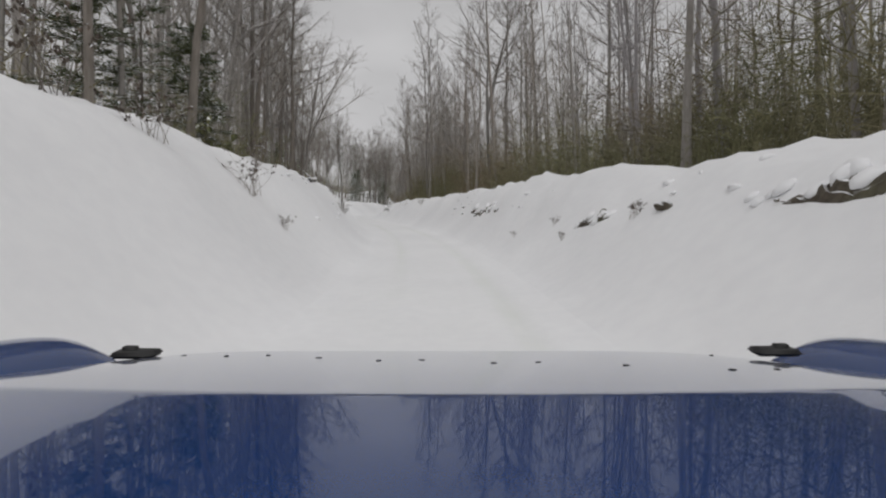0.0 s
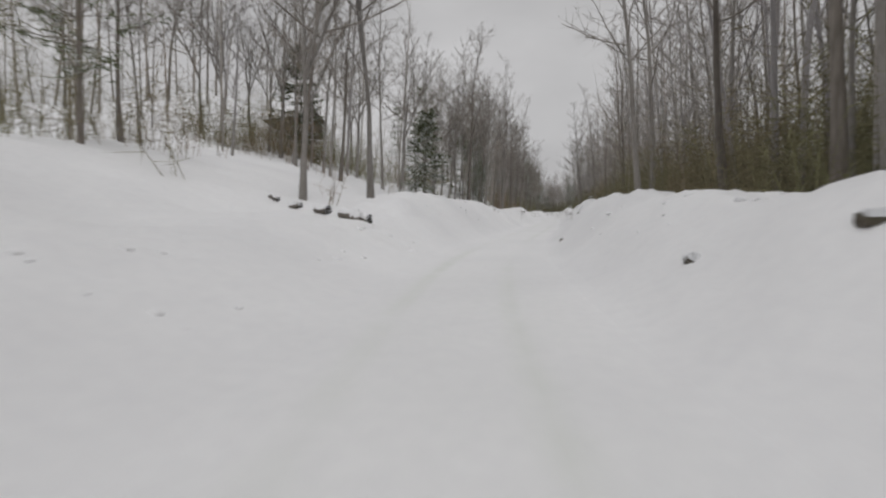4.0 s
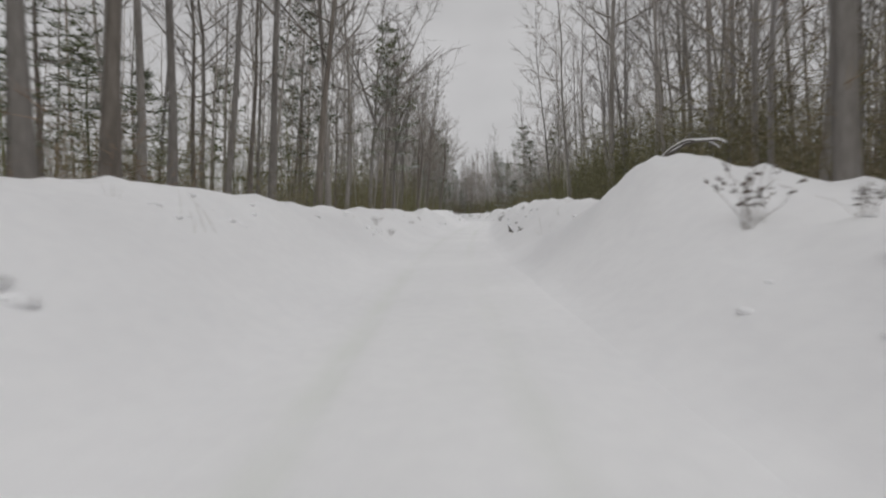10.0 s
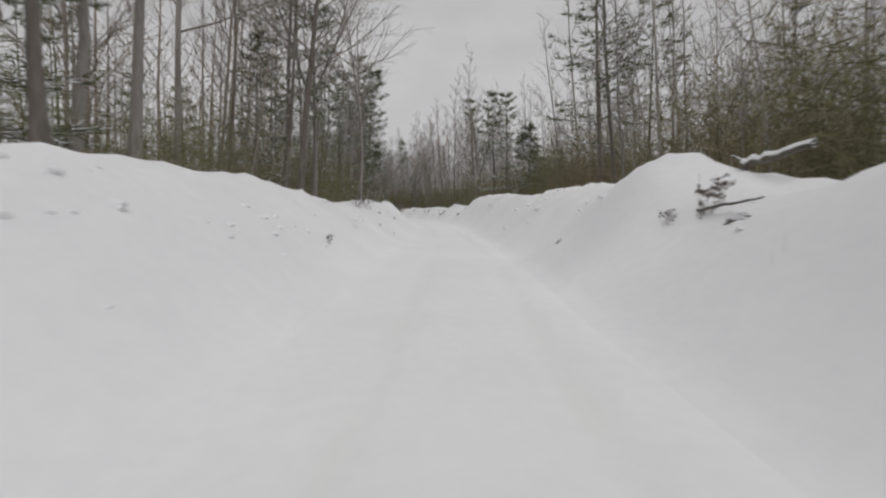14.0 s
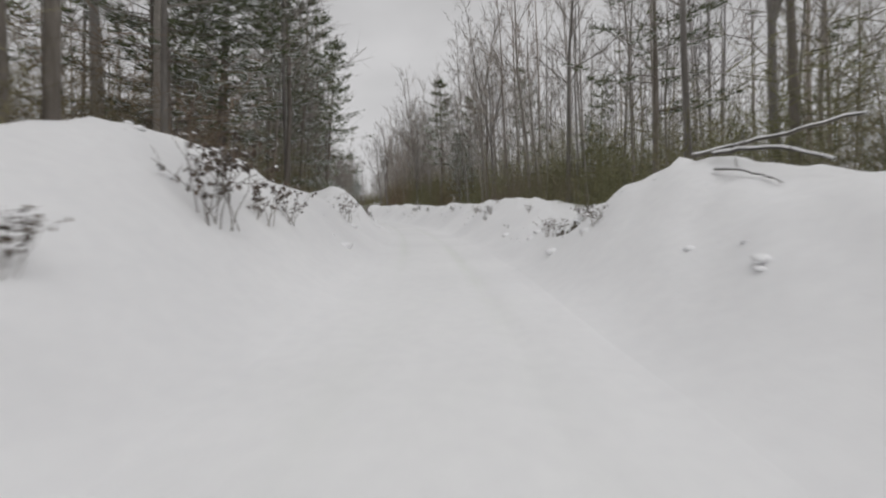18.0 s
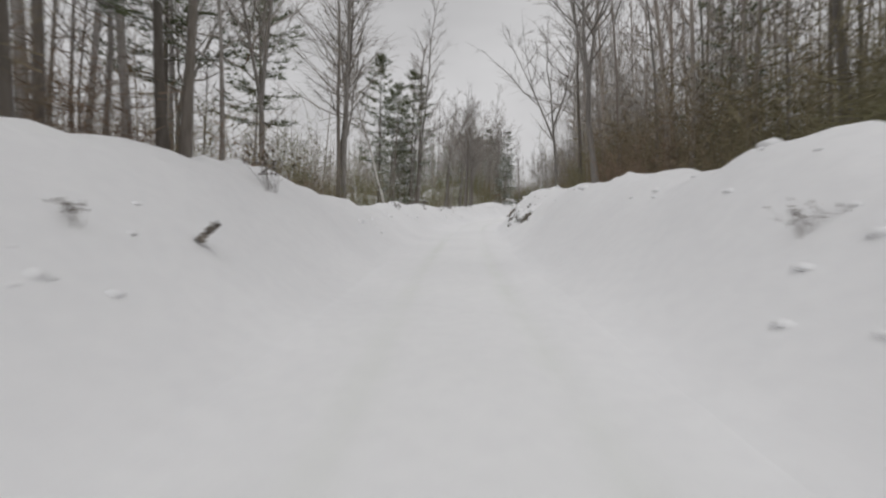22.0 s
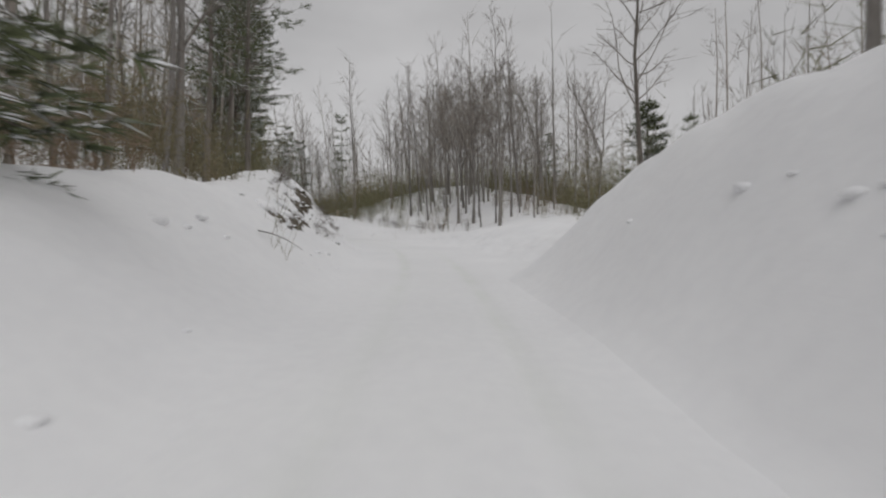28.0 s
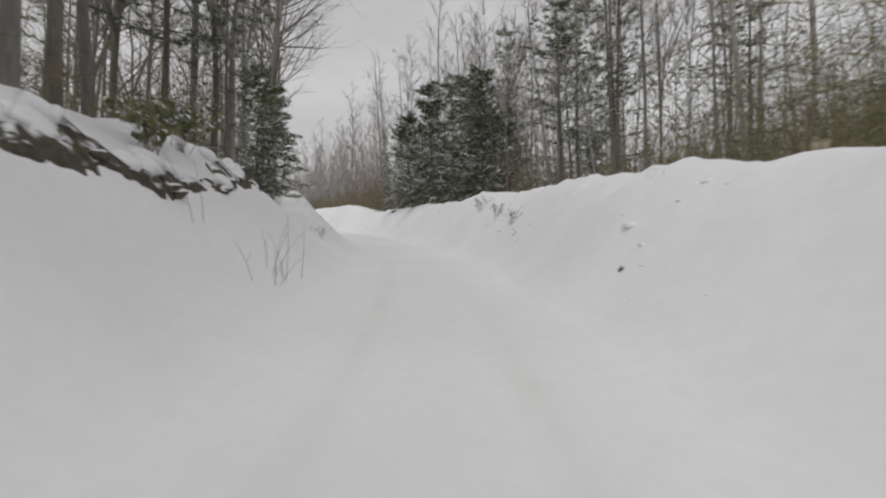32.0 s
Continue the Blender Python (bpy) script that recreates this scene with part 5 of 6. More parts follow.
for s, d, size in ((277.9, -3.3, 1.25), (280.2, -3.15, 0.5), (283.4, -3.1, 1.15), (284.2, -3.4, 1.2), (284.9, -3.0, 0.8), (286.2, -2.95, 0.6), (294.5, -3.1, 0.8), (290.5, 3.1, 0.42), (286.2, 2.95, 0.39), (289.2, 3.0, 0.42), (287.3, 3.1, 0.35),
                   (305.2, 3.3, 0.42), (300.9, 3.25, 0.42), (298.9, -3.55, 0.2), (304.7, -3.1, 0.4), (305.2, -3.0, 0.42), (305.7, -2.95, 0.38), (306.3, -2.85, 0.3), (301.4, 3.1, 0.3), (300.5, 3.15, 0.26), (303.4, 3.25, 0.36), (304.4, 3.2, 0.3), (302.4, 3.9, 0.4), (314.4, -3.8, 0.25), (313.5, 3.4, 0.42), (325.1, 3.5, 0.49), (332.0, 3.3, 0.49), (330.5, 3.3, 0.42), (331.2, 3.5, 0.39), (329.6, 3.6, 0.49),
                   (351.9, -3.6, 0.7), (346.9, 3.15, 0.25), (346.5, -3.15, 0.3), (380.4, 3.5, 0.5), (380.6, 3.3, 0.36), (379.9, 3.55, 0.4), (380.5, -4.2, 0.6), (380.9, -4.2, 0.6), (136.3, -3.35, 0.75), (446.5, -3.7, 0.5), (452.2, -3.85, 0.6), (449.1, -5.2, 0.7),
                   (448.0, -5.4, 0.6), (451.0, -5.6, 0.5), (462.1, -3.6, 0.5), (463.6, -4.6, 0.5), (466.2, -4.5, 0.45), (22.4, -2.95, 0.4), (22.0, -3.0, 0.35), (26.0, -3.6, 0.7), (28.0, -4.4, 0.8), (9.4, -3.35, 0.6), (7.0, -3.9, 0.7), (5.8, -4.3, 0.8), (13.0, -4.3, 0.7),
                   (40.1, 3.55, 0.5), (38.2, -2.6, 0.45), (197.6, -3.4, 0.26), (245.0, -3.9, 0.8), (244.0, -4.2, 0.9), (167.5, 3.7, 0.6), (228.2, 3.6, 0.6), (404.0, 4.2, 0.5), (372.0, -4.2, 0.6), (479.0, 8.4, 0.9), (481.5, 8.3, 0.8), (483.5, 7.5, 0.7),
                   (470.0, 8.5, 0.8), (467.0, 9.4, 0.8), (473.5, 8.6, 0.9), (457.8, -4.0, 0.5), (396.8, 3.3, 0.4), (500.0, 3.2, 0.5), (503.0, 3.4, 0.5), (497.5, 3.0, 0.4)):
    shrub(s, d, size)
for s, d, size in ((477.6, -4.6, 1.2), (478.6, -5.0, 1.0), (476.8, -4.3, 0.8), (480.2, -5.2, 0.7), (491.0, -5.0, 0.9), (492.6, -5.2, 0.8), (18.0, -7.0, 1.4), (20.0, -7.6, 1.2), (16.0, -7.4, 1.3)):
    shrub(s, d, size, True)
wr = random.Random(6)
for n in range(90):
    s = wr.uniform(3, 520)
    weed(s, wr.choice((-1, 1)) * wr.uniform(2.9, 4.9), wr.uniform(0.3, 0.8))

# stones, stubs and thin saplings scattered over the steep bank of the last bend
for n in range(14):
    shrub(wr.uniform(444, 470), -wr.uniform(3.2, 5.6), wr.uniform(0.16, 0.34))
for n in range(20):
    rock(wr.uniform(442, 466), -wr.uniform(2.9, 5.6), wr.uniform(0.04, 0.1), 0.6, label="small dark stone bedded in the steep snowbank")
for n in range(30):
    weed(wr.uniform(438, 492), -wr.uniform(2.8, 5.4), wr.uniform(0.6, 1.5))
# withered tufts and stones showing here and there through the banks
for n in range(64):
    s, d = wr.uniform(6, 505), wr.choice((-1, 1)) * wr.uniform(2.5, 4.0)
    if d > 0 and 434 < s < 478:
        d += 6.0
    if wr.random() < 0.6:
        shrub(s, d, wr.uniform(0.16, 0.34))
    else:
        rock(s, d, wr.uniform(0.05, 0.11), 0.7, label="small dark stone bedded in the snowbank")


def clods():
    """Lumps of snow thrown up by the plough, all along both banks."""
    rng = np.random.RandomState(77)
    shapes = [lump(500 + n, 6, 8, 0.16) for n in range(12)]
    pieces = []
    for n in range(1700):
        if n % 5 == 0:
            s0, side = rng.uniform(2, 520), rng.choice((-1, 1))
            d0 = rng.uniform(2.6, 4.5)
        s, d = s0 + rng.randn() * 0.9, side * (d0 + rng.randn() * 0.3)
        if abs(d) < 2.3 or d > 0 and 436 < s < 470:
            continue
        v, t = shapes[rng.randint(12)]
        size = min(0.16, 0.03 + rng.exponential(0.028))
        x, y, z = place(s, d)
        pieces.append((v * size * np.array([1.25, 1.0, 0.6]) + np.array([x, y, z - size * 0.08]), t))
    v, t = join(pieces)
    tagged(new("snow_clods", mesh_of("snow_clods", v, t, SNOW)), "small lumps of ploughed snow strewn over the banks", "snow", kind="stuff")


clods()

# fallen wood
stick("fallen_log", lie(114.6, 5.4, 108.6, 5.2, 0.25, 0.75, 0.1), 0.13, 0.09, LOG, "long grey fallen log across a snow mound", "log", 0.9, 3, 1)
stick("fallen_branch", lie(112.8, 4.4, 111.0, 4.6, 0.05, 0.45), 0.07, 0.03, LOG, WOOD_LABEL, "branch", 0.8, 2, 2)
stick("fallen_branch", lie(111.2, 3.75, 110.2, 3.4, 0.08, 0.02), 0.06, 0.02, LOG, WOOD_LABEL, "branch", 0, 2, 3)
stick("fallen_branch", lie(109.6, 3.3, 108.6, 3.0, 0.05, 0.02, 0.08), 0.018, 0.008, LOG, WOOD_LABEL, "branch", 0, 0, 4)
stick("fallen_branch", lie(131.1, 3.1, 129.4, 3.2, 0.05, 0.12), 0.035, 0.015, LOG, WOOD_LABEL, "branch", 0, 2, 5)
stick("broken_stub", lie(143.6, 5.2, 142.4, 5.0, 0.0, 0.7), 0.09, 0.05, LOG, "broken snowy branch stub standing up", "branch", 0.8, 3, 6)
stick("broken_stub", lie(158.4, 5.2, 157.4, 4.8, 0.0, 0.6), 0.08, 0.04, LOG, "broken snowy branch stub standing up", "branch", 0.8, 4, 7)
stick("fallen_branch", lie(153.0, 4.4, 151.6, 4.2, 0.05, 0.4), 0.05, 0.02, LOG, WOOD_LABEL, "branch", 0, 3, 8)
stick("bent_branch", lie(173.6, 4.9, 170.4, 5.0, 0.1, 0.35, 0.35), 0.045, 0.02, LOG, "snow-laden branch bent in an arch", "branch", 0.9, 3, 9)
stick("bent_branch", lie(172.6, 4.7, 170.8, 5.1, 0.1, 0.2, 0.3), 0.035, 0.015, LOG, "snow-laden branch bent in an arch", "branch", 0.9, 2, 10)
stick("fallen_log", lie(24.6, -4.4, 20.6, -4.2, 0.06, 0.18), 0.09, 0.06, LOG, "snow-topped fallen log at the bank's crest", "log", 0.9, 3, 11)
stick("fallen_log", lie(48.6, -5.2, 45.8, -5.6, 0.0, 0.12), 0.07, 0.05, LOG, "snow-topped fallen log at the bank's crest", "log", 0.9, 2, 12)
for n, (a, b, c, d) in enumerate(((55.0, -4.3, 56.6, -4.0), (55.6, -5.2, 58.2, -3.9), (56.8, -5.4, 58.8, -4.4), (57.4, -4.6, 59.6, -4.9), (62.6, -4.2, 64.6, -4.9), (63.0, -5.0, 65.0, -4.3), (54.4, -5.4, 57.8, -5.2), (64.0, -4.0, 66.2, -4.8))):
    stick("fallen_log", lie(a, b, c, d, 0.04 * (n % 3), 0.05), 0.085 - 0.006 * n, 0.05, LOG, "cut log in a heap half buried in snow", "log", 0.9, 1, 20 + n)
for n, (a, b, c, d, r) in enumerate(((81.5, -4.2, 82.0, -5.4, 0.17), (82.1, -5.9, 82.3, -6.5, 0.13), (82.6, -7.2, 82.8, -7.7, 0.1), (82.8, -8.2, 82.9, -8.6, 0.08))):
    stick("fallen_log", lie(a, b, c, d, 0.1, 0.1), r, r * 0.92, LOG, "short grey cut log in a row under a cap of snow", "log", 0.95, 0, 110 + n)
stick("fallen_branch", lie(62.8, 3.5, 60.8, 3.7, 0.04, 0.1), 0.06, 0.03, LOG, WOOD_LABEL, "branch", 0.7, 3, 30)
stick("leaning_pole", lie(285.2, 4.3, 282.8, 5.1, 0.12, 0.8), 0.04, 0.022, LOG, "thin dead trunk leaning over the snowbank", "branch", 0.5, 1, 31)
stick("fallen_branch", lie(284.6, 4.3, 282.6, 4.6, 0.15, 0.2, 0.12), 0.035, 0.018, LOG, WOOD_LABEL, "branch", 0.8, 4, 32)
stick("fallen_branch", lie(284.2, 4.1, 282.9, 4.2, 0.08, 0.04, 0.06), 0.025, 0.012, LOG, WOOD_LABEL, "branch", 0.8, 2, 33)
stick("fallen_log", lie(279.4, -4.4, 277.6, -4.7, 0.1, 0.15), 0.06, 0.05, LOG, "snow-topped fallen log at the bank's crest", "log", 0.7, 1, 34)
for n, (a, b) in enumerate(((319.0, 0.5), (320.2, 0.7), (318.4, 0.4), (336.0, 0.4), (337.2, 0.6), (338.2, 0.45), (335.2, 0.35))):
    stick("bent_branch", lie(a, 5.0, a - 1.3 - 0.3 * (n % 2), 4.3 + 0.35 * (n % 3), 0.0, 0.25 + 0.12 * (n % 3), 0.8 * b), 0.02, 0.007, LOG, "snow-laden sapling bent to the ground", "branch", 1.1, 5, 40 + n)
stick("broken_stub", lie(347.9, -2.87, 347.95, -2.66, 0.0, 0.46), 0.05, 0.04, BARK_DARK, "dark broken log end sticking out of the bank", "log", 0.6, 1, 50)
stick("fallen_branch", lie(389.6, 3.7, 388.2, 3.6, 0.08, 0.2), 0.045, 0.02, LOG, WOOD_LABEL, "branch", 0.6, 2, 51)
stick("fallen_branch", lie(401.4, 2.75, 398.6, 3.1, 0.05, 0.14), 0.035, 0.02, BARK_DARK, WOOD_LABEL, "branch", 0, 1, 52)
for n, (a, b, c, d) in enumerate(((392.0, -7.6, 396.0, -8.4), (391.4, -8.6, 395.0, -7.4), (392.6, -9.2, 397.4, -8.8), (390.6, -8.0, 393.4, -9.4), (393.4, -7.2, 396.6, -9.2), (386.4, -7.2, 389.4, -8.2), (387.0, -8.4, 390.2, -7.6))):
    stick("fallen_branch", lie(a, b, c, d, 0.1, 0.25, 0.05), 0.055, 0.025, LOG, "bare branch in a heap on the snow", "branch", 0.9, 3, 60 + n)
stick("fallen_log", lie(428.0, -10.6, 420.0, -13.6, 0.25, 2.4), 0.1, 0.05, LOG, "long dead trunk leaning in the brush", "log", 0.5, 4, 70)
stick("fallen_log", lie(424.0, -7.6, 418.5, -8.4, 0.2, 0.3), 0.09, 0.06, LOG, "snow-topped fallen trunk at the wood's edge", "log", 0.8, 4, 71)
for n, (a, b, c, d) in enumerate(((446.2, -3.5, 449.8, -3.2), (446.6, -3.8, 448.6, -3.5), (447.0, -3.6, 448.4, -3.3), (446.4, -3.4, 447.6, -3.8), (439.4, -3.9, 441.0, -3.3))):
    stick("fallen_branch", lie(a, b, c, d, 0.12, 0.05, 0.08), 0.015, 0.006, BARK_DARK, "dark cut branch lying against the bank", "branch", 0, 3, 80 + n)
for n, (a, b, c, d) in enumerate(((479.0, 8.2, 481.8, 9.6), (479.6, 9.2, 482.6, 8.6), (480.4, 8.4, 483.0, 9.8), (478.4, 9.0, 480.6, 10.0), (482.0, 8.4, 484.4, 9.2), (474.6, 9.2, 476.8, 8.6))):
    stick("fallen_branch", lie(a, b, c, d, 0.15, 0.4, 0.05), 0.045, 0.018, LOG, "bare branch in a heap on the snow", "branch", 0.8, 4, 90 + n)
stick("fallen_branch", lie(228.4, 3.6, 226.8, 3.5, 0.08, 0.2), 0.03, 0.012, LOG, WOOD_LABEL, "branch", 0.8, 1, 97)
stick("broken_stub", lie(229.4, 4.8, 228.4, 5.2, 0.1, 0.5), 0.07, 0.05, LOG, "broken snowy branch stub standing up", "branch", 0.8, 1, 98)


# ---- made things ----
def box(w, d, h, bevel=0.01):
    bm = bmesh.new()
    bmesh.ops.create_cube(bm, size=1.0)
    bmesh.ops.scale(bm, vec=(w, d, h), verts=bm.verts)
    if bevel:
        bmesh.ops.bevel(bm, geom=bm.edges[:], offset=bevel, segments=2, affect="EDGES")
    bmesh.ops.triangulate(bm, faces=bm.faces[:])
    v = np.array([tuple(p.co) for p in bm.verts])
    t = np.array([[p.index for p in f.verts] for f in bm.faces])
    bm.free()
    return v, t


def moved(data, m):
    v, t = data
    a = np.array(m)
    return v @ a[:3, :3].T + a[:3, 3], t


PLANK = surface("old_boards", 1.0, 16.0, [(0.3, (0.16, 0.12, 0.085)), (0.7, (0.28, 0.23, 0.17))], [(0.3, (0.6, 0.6, 0.6)), (0.7, W)], 0.85, 0.5, (1, 8, 1))
PALE_BOARD = surface("pale_boards", 1.0, 16.0, [(0.3, (0.46, 0.40, 0.29)), (0.7, (0.60, 0.54, 0.42))], [(0.3, (0.75, 0.75, 0.75)), (0.7, W)], 0.8, 0.4, (8, 1, 1))
SIDING = surface("dark_siding", 0.5, 8.0, [(0.3, (0.12, 0.105, 0.09)), (0.7, (0.17, 0.15, 0.13))], [(0.3, (0.7, 0.7, 0.7)), (0.7, W)], 0.85, 0.4, (1, 1, 6))
YELLOW = surface("yellow_sign_paint", 2.0, 20.0, [(0.3, (0.42, 0.27, 0.03)), (0.7, (0.52, 0.35, 0.05))], [(0.3, (0.8, 0.8, 0.8)), (0.7, W)], 0.5, 0.1)
STEEL = surface("galvanised_pole", 2.0, 20.0, [(0.3, (0.42, 0.42, 0.42)), (0.7, (0.55, 0.55, 0.55))], [(0.3, (0.8, 0.8, 0.8)), (0.7, W)], 0.5, 0.1, metal=0.3)
GLASS_DARK, *_ = material("window_glass", 0.1)
GLASS_DARK.node_tree.nodes["Principled BSDF"].inputs["Base Color"].default_value = (0.03, 0.035, 0.04, 1)


def house(s, d, turn):
    x, y, z = place(s, d)
    root = new("house")
    root.matrix_world = Matrix.Translation((x, y, z - 0.3)) @ Matrix.Rotation(radians(turn), 4, "Z") @ Matrix.Scale(0.56, 4)
    tagged(root, "dark-sided house with a snow-covered gable roof among the trees", "house")
    w, dp, h = 11.0, 7.5, 3.4
    for n, (ww, dd, ox, oy) in enumerate(((w, 0.2, 0, -dp / 2), (w, 0.2, 0, dp / 2), (0.2, dp - 0.2, -w / 2 + 0.1, 0), (0.2, dp - 0.2, w / 2 - 0.1, 0))):
        part("wall", moved(box(ww, dd, h, 0.02), Matrix.Translation((ox, oy, h / 2))), SIDING, root)
    rise = 2.6
    for sx in (-1, 1):
        tri = np.array([[0, -dp / 2, h], [0, dp / 2, h], [0, 0, h + rise], [0.2, -dp / 2, h], [0.2, dp / 2, h], [0.2, 0, h + rise]]) + np.array([sx * (w / 2 - 0.1) - 0.1, 0, 0])
        part("gable", (tri, np.array([[0, 2, 1], [3, 4, 5], [0, 1, 4], [0, 4, 3], [1, 2, 5], [1, 5, 4], [2, 0, 3], [2, 3, 5]])), SIDING, root, "", False)
    for sy in (-1, 1):
        slope = math.atan2(rise, dp / 2)
        ln = math.hypot(rise, dp / 2) + 0.5
        m = Matrix.Translation((0, sy * (dp / 4 + 0.18), h + rise / 2 - 0.1)) @ Matrix.Rotation(-sy * slope, 4, "X")
        roof = part("roof", moved(box(w + 0.9, ln, 0.18, 0.02), m), SIDING, root)
        part("snow_layer", moved(box(w + 0.8, ln - 0.05, 0.3, 0.12), m @ Matrix.Translation((0, 0, 0.22))), SNOW, roof, "thick snow on the roof")
    for ox in (-3.4, 0.2, 3.2):
        win = part("window", moved(box(1.2, 0.12, 1.2, 0.02), Matrix.Translation((ox, -dp / 2 - 0.08, 1.9))), PALE_BOARD, root, "pale window frame")
        part("pane", moved(box(1.0, 0.1, 1.0, 0.01), Matrix.Translation((ox, -dp / 2 - 0.12, 1.9))), GLASS_DARK, win)
    part("chimney", moved(box(0.7, 0.7, 2.0, 0.03), Matrix.Translation((2.5, 0.6, h + rise + 0.2))), ROCK, root)
    return root


house(117, -28.5, -20)


def boundary_sign(s, d):
    """Two poles leaning together with a cable and a yellow board behind."""
    x, y, z = place(s, d)
    root = new("barrier_frame")
    root.matrix_world = Matrix.Translation((x, y, z)) @ Matrix.Rotation(radians(heading(s) - 90), 4, "Z")
    tagged(root, "grey pole frame with cable and yellow warning board", "barrier")
    part("pole", tubes(np.array([[[0, 0, -0.3], [0.05, 0, 0.9], [0.1, 0, 2.0]]]), np.full((1, 3), 0.05), 8), STEEL, root)
    part("pole", tubes(np.array([[[-1.0, 0.1, -0.3], [-0.5, 0.05, 0.6], [0.08, 0.02, 1.6]]]), np.full((1, 3), 0.045), 8), STEEL, root)
    q = np.linspace(0, 1, 8)
    part("cable", tubes(np.stack([0.1 + q * 3.2, 0 * q, 1.15 - 0.9 * np.sin(q * 3.1) * 0.25 - 0.1 * q], -1)[None], np.full((1, 8), 0.018), 5), STEEL, root)
    part("pole", tubes(np.array([[[3.3, 0, -0.3], [3.3, 0, 0.6], [3.3, 0, 1.3]]]), np.full((1, 3), 0.05), 8), STEEL, root)
    board = part("board", moved(box(0.75, 0.04, 0.5, 0.02), Matrix.Translation((1.3, 0.05, 0.62))), YELLOW, root, "yellow board with a dark mark")
    part("mark", moved(box(0.1, 0.02, 0.26, 0.01), Matrix.Translation((1.3, 0.02, 0.62))), BARK_DARK, board, "plain dark bar")
    return root


boundary_sign(459.5, 20.4)


def board_post(s, d):
    x, y, z = place(s, d)
    root = new("board_post")
    root.matrix_world = Matrix.Translation((x, y, z)) @ Matrix.Rotation(radians(heading(s) - 90), 4, "Z")
    tagged(root, "pale weathered upright boards standing in the snow", "post")
    for n, ox in enumerate((-0.14, 0.0, 0.14)):
        part("plank", moved(box(0.13, 0.04, 1.0 - 0.04 * n, 0.008), Matrix.Translation((ox, 0, 0.4))), PALE_BOARD, root)
    part("post", moved(box(0.09, 0.09, 1.7, 0.01), Matrix.Translation((-0.24, 0.03, 0.65))), PLANK, root, "grey wooden post")
    return root


board_post(491.4, 7.6)


def capped_boards(s, d):
    """Old boards and a stump heaped at the verge under thick caps of snow."""
    x, y, z = place(s, d)
    root = new("board_heap")
    root.matrix_world = Matrix.Translation((x, y, z)) @ Matrix.Rotation(radians(heading(s) - 90), 4, "Z")
    tagged(root, "heap of old boards under thick caps of snow", "boards")
    for ox, oy, oz, w, h, tilt in ((-0.30, 0.05, -0.02, 0.42, 0.5, 6), (0.22, 0.25, 0.20, 0.5, 0.34, -3)):
        m = Matrix.Translation((ox, oy, oz)) @ Matrix.Rotation(radians(tilt), 4, "Y")
        b = part("board", moved(box(w, 0.3, h, 0.015), m), PLANK, root)
        part("snow_cap", moved(box(w + 0.22, 0.5, 0.17, 0.075), m @ Matrix.Translation((0, 0, h / 2 + 0.07))), SNOW, b, "thick rounded cap of snow")
    return root


capped_boards(401.3, 4.95)


# ---- the car's front end, where the drive begins ----
PAINT, pn_, pl_, pb_ = material("blue_car_paint", 0.16)
flake = noise_node(pn_, pl_, 900.0, 2)
pl_.new(ramp(pn_, pl_, flake.outputs["Fac"], [(0.3, (0.001, 0.026, 0.125)), (0.7, (0.002, 0.04, 0.175))]).outputs["Color"], pb_.inputs["Base Color"])
pb_.inputs["Coat Weight"].default_value, pb_.inputs["Coat Roughness"].default_value, pb_.inputs["Coat IOR"].default_value = 0.9, 0.02, 1.58
pb_.inputs["Specular IOR Level"].default_value = 0.1
RUBBER = surface("black_rubber", 6.0, 60.0, [(0.3, (0.012, 0.012, 0.012)), (0.7, (0.022, 0.022, 0.022))], [(0.3, (0.8, 0.8, 0.8)), (0.7, W)], 0.6, 0.2)


def grid_mesh(f, nu, nv):
    u, v = np.meshgrid(np.linspace(0, 1, nu), np.linspace(0, 1, nv), indexing="ij")
    p = f(u, v).reshape(-1, 3)
    i = (np.arange(nu - 1)[:, None] * nv + np.arange(nv - 1)[None]).ravel()
    return p, np.concatenate([np.stack([i, i + nv, i + nv + 1], 1), np.stack([i, i + nv + 1, i + 1], 1)])


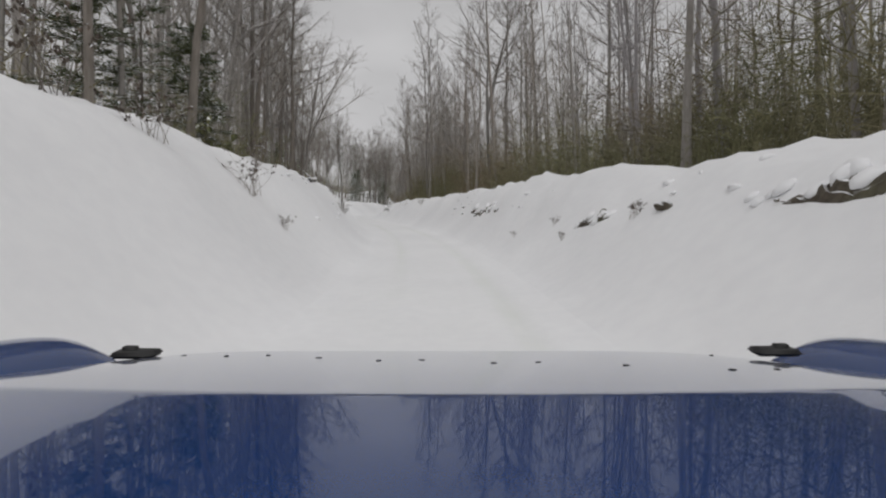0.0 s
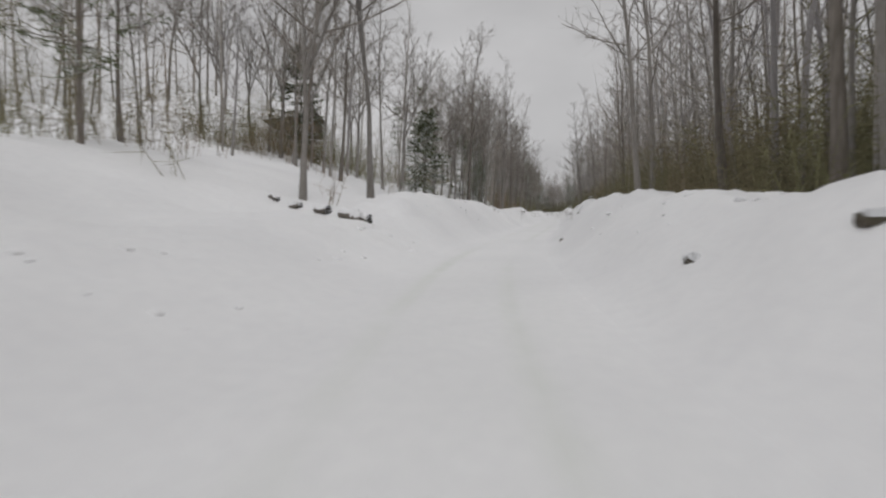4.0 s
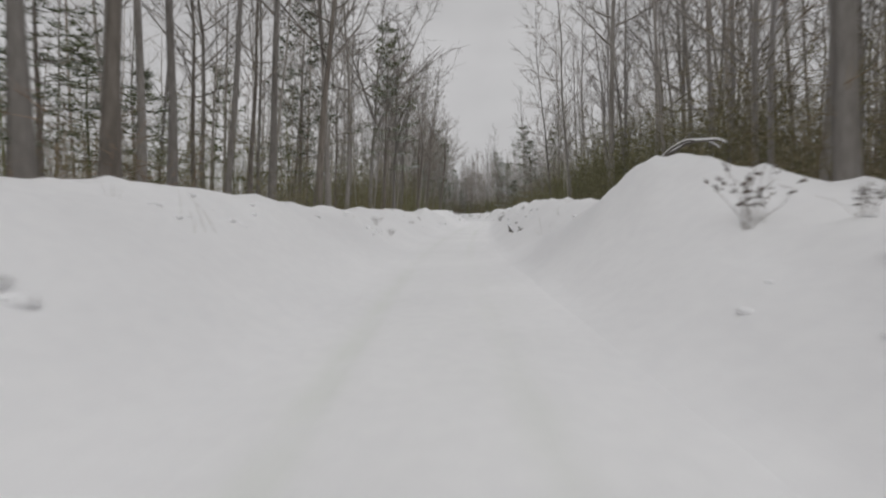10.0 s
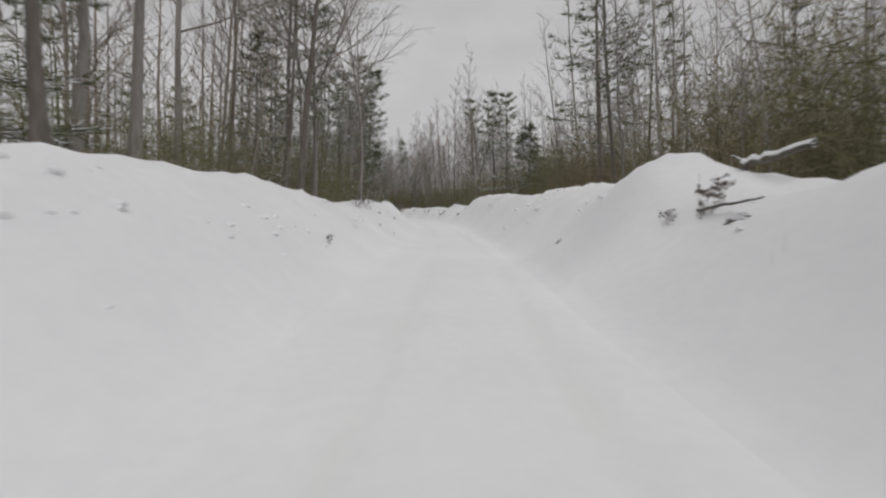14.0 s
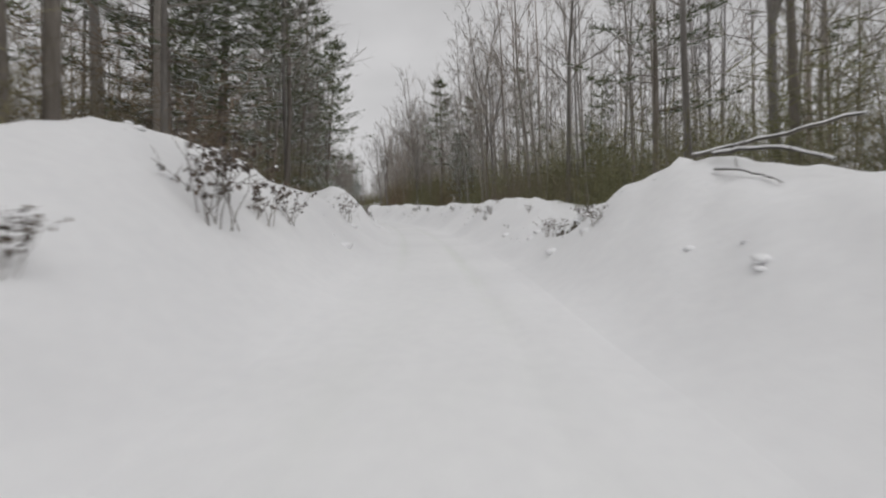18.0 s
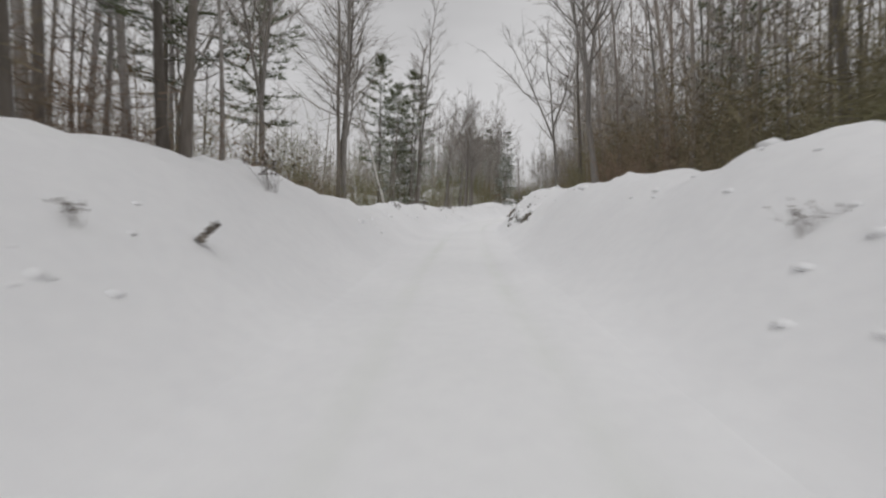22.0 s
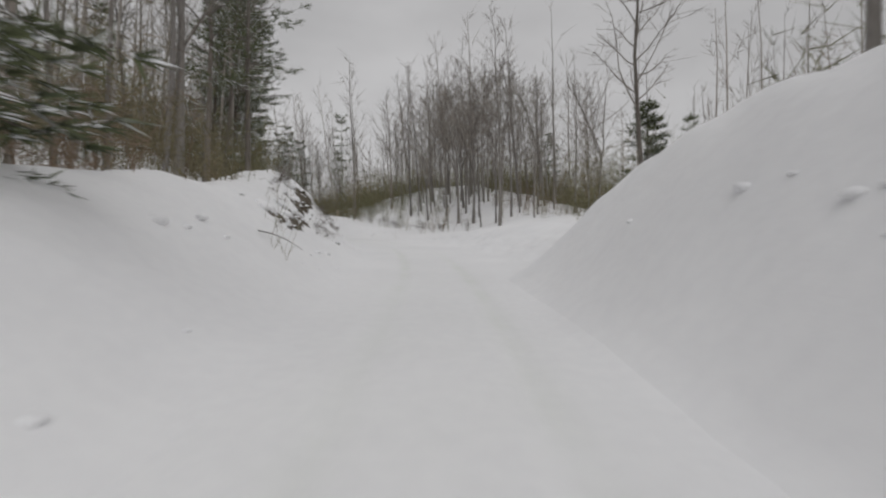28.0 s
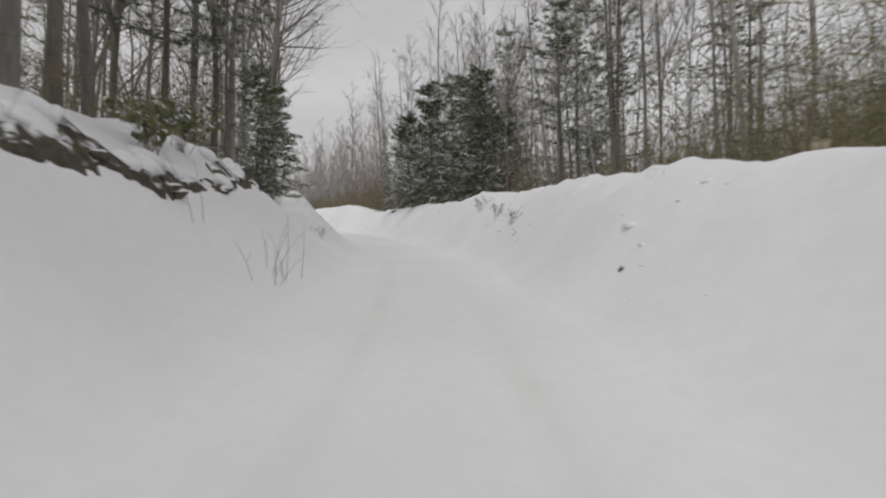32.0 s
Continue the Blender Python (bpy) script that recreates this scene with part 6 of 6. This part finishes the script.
def car_front():
    root = new("car")
    root.location = (0, 0, 0)
    tagged(root, "glossy blue car bonnet and front end on the snowy road", "car")

    def bonnet(u, v):
        c = 2 * u - 1
        x = c * 0.81
        crease = 0.41 + 0.16 * c ** 2
        y = 0.16 + 0.99 * v - 0.03 * c ** 2 * v
        z = 1.188 - 0.07 * (np.minimum(y, crease) - 0.41) - 0.245 * np.maximum(y - crease, 0) - 0.05 * np.abs(c) ** 5 - 0.02 * c ** 2
        roll = np.clip((v - 0.955) / 0.045, 0, 1)
        return np.stack([x, y, z - 0.17 * roll ** 2], -1)

    part("bonnet", grid_mesh(bonnet, 60, 130), PAINT, root)
    for sx in (-1, 1):
        def fender(u, v, sx=sx):
            a = u * np.pi
            y = 0.15 + 1.05 * v
            bulge = np.sin(np.clip(v, 0, 1) * np.pi) ** 0.5
            return np.stack([sx * (0.96 - 0.2 * np.cos(a)), y, 0.83 + (0.18 + 0.075 * bulge) * np.sin(a)], -1)

        part("fender", grid_mesh(fender, 24, 30), PAINT, root)
        off = 0.70 if sx < 0 else 0.755
        latch = part("latch", moved(box(0.10, 0.05, 0.014, 0.006), Matrix.Translation((sx * off, 1.085, 1.018 + 0.006 * (sx > 0)))), RUBBER, root, "black rubber bonnet latch")
        part("strap", moved(box(0.045, 0.03, 0.02, 0.008), Matrix.Translation((sx * (off + 0.02), 1.095, 1.022 + 0.006 * (sx > 0)))), RUBBER, latch)
        ring = np.linspace(0, 2 * np.pi, 25)
        circle = np.stack([np.full(25, sx * 0.82), 0.72 + 0.30 * np.cos(ring), 0.36 + 0.30 * np.sin(ring)], -1)
        wheel = part("wheel", tubes(circle[None], np.full((1, 25), 0.09), 10), RUBBER, root)
        rim = np.stack([np.full(25, sx * 0.86), 0.72 + 0.12 * np.cos(ring), 0.36 + 0.12 * np.sin(ring)], -1)
        part("rim", tubes(rim[None], np.full((1, 25), 0.1), 8), STEEL, wheel)
    for n in range(14):
        u, v = (n * 0.618) % 1.0 * 0.8 + 0.1, 0.45 + 0.45 * ((n * 0.37) % 1.0)
        at = bonnet(np.array(u), np.array(v))
        chip, faces = lump(600 + n, 5, 6)
        part("mud_spot", (chip * np.array([0.006, 0.004, 0.0015]) + at, faces), RUBBER, root)
    part("front_panel", moved(box(1.5, 0.1, 0.42, 0.04), Matrix.Translation((0, 1.06, 0.72))), PAINT, root)
    part("bumper", moved(box(1.7, 0.16, 0.18, 0.05), Matrix.Translation((0, 1.12, 0.46))), RUBBER, root)
    part("axle", tubes(np.array([[[-0.8, 0.72, 0.36], [0, 0.72, 0.36], [0.8, 0.72, 0.36]]]), np.full((1, 3), 0.05), 8), RUBBER, root)
    part("chassis", moved(box(1.3, 0.8, 0.4, 0.04), Matrix.Translation((0, 0.66, 0.62))), RUBBER, root)


car_front()

for root in KINDS.values():
    for o in list(root.children_recursive) + [root]:
        bpy.data.objects.remove(o)
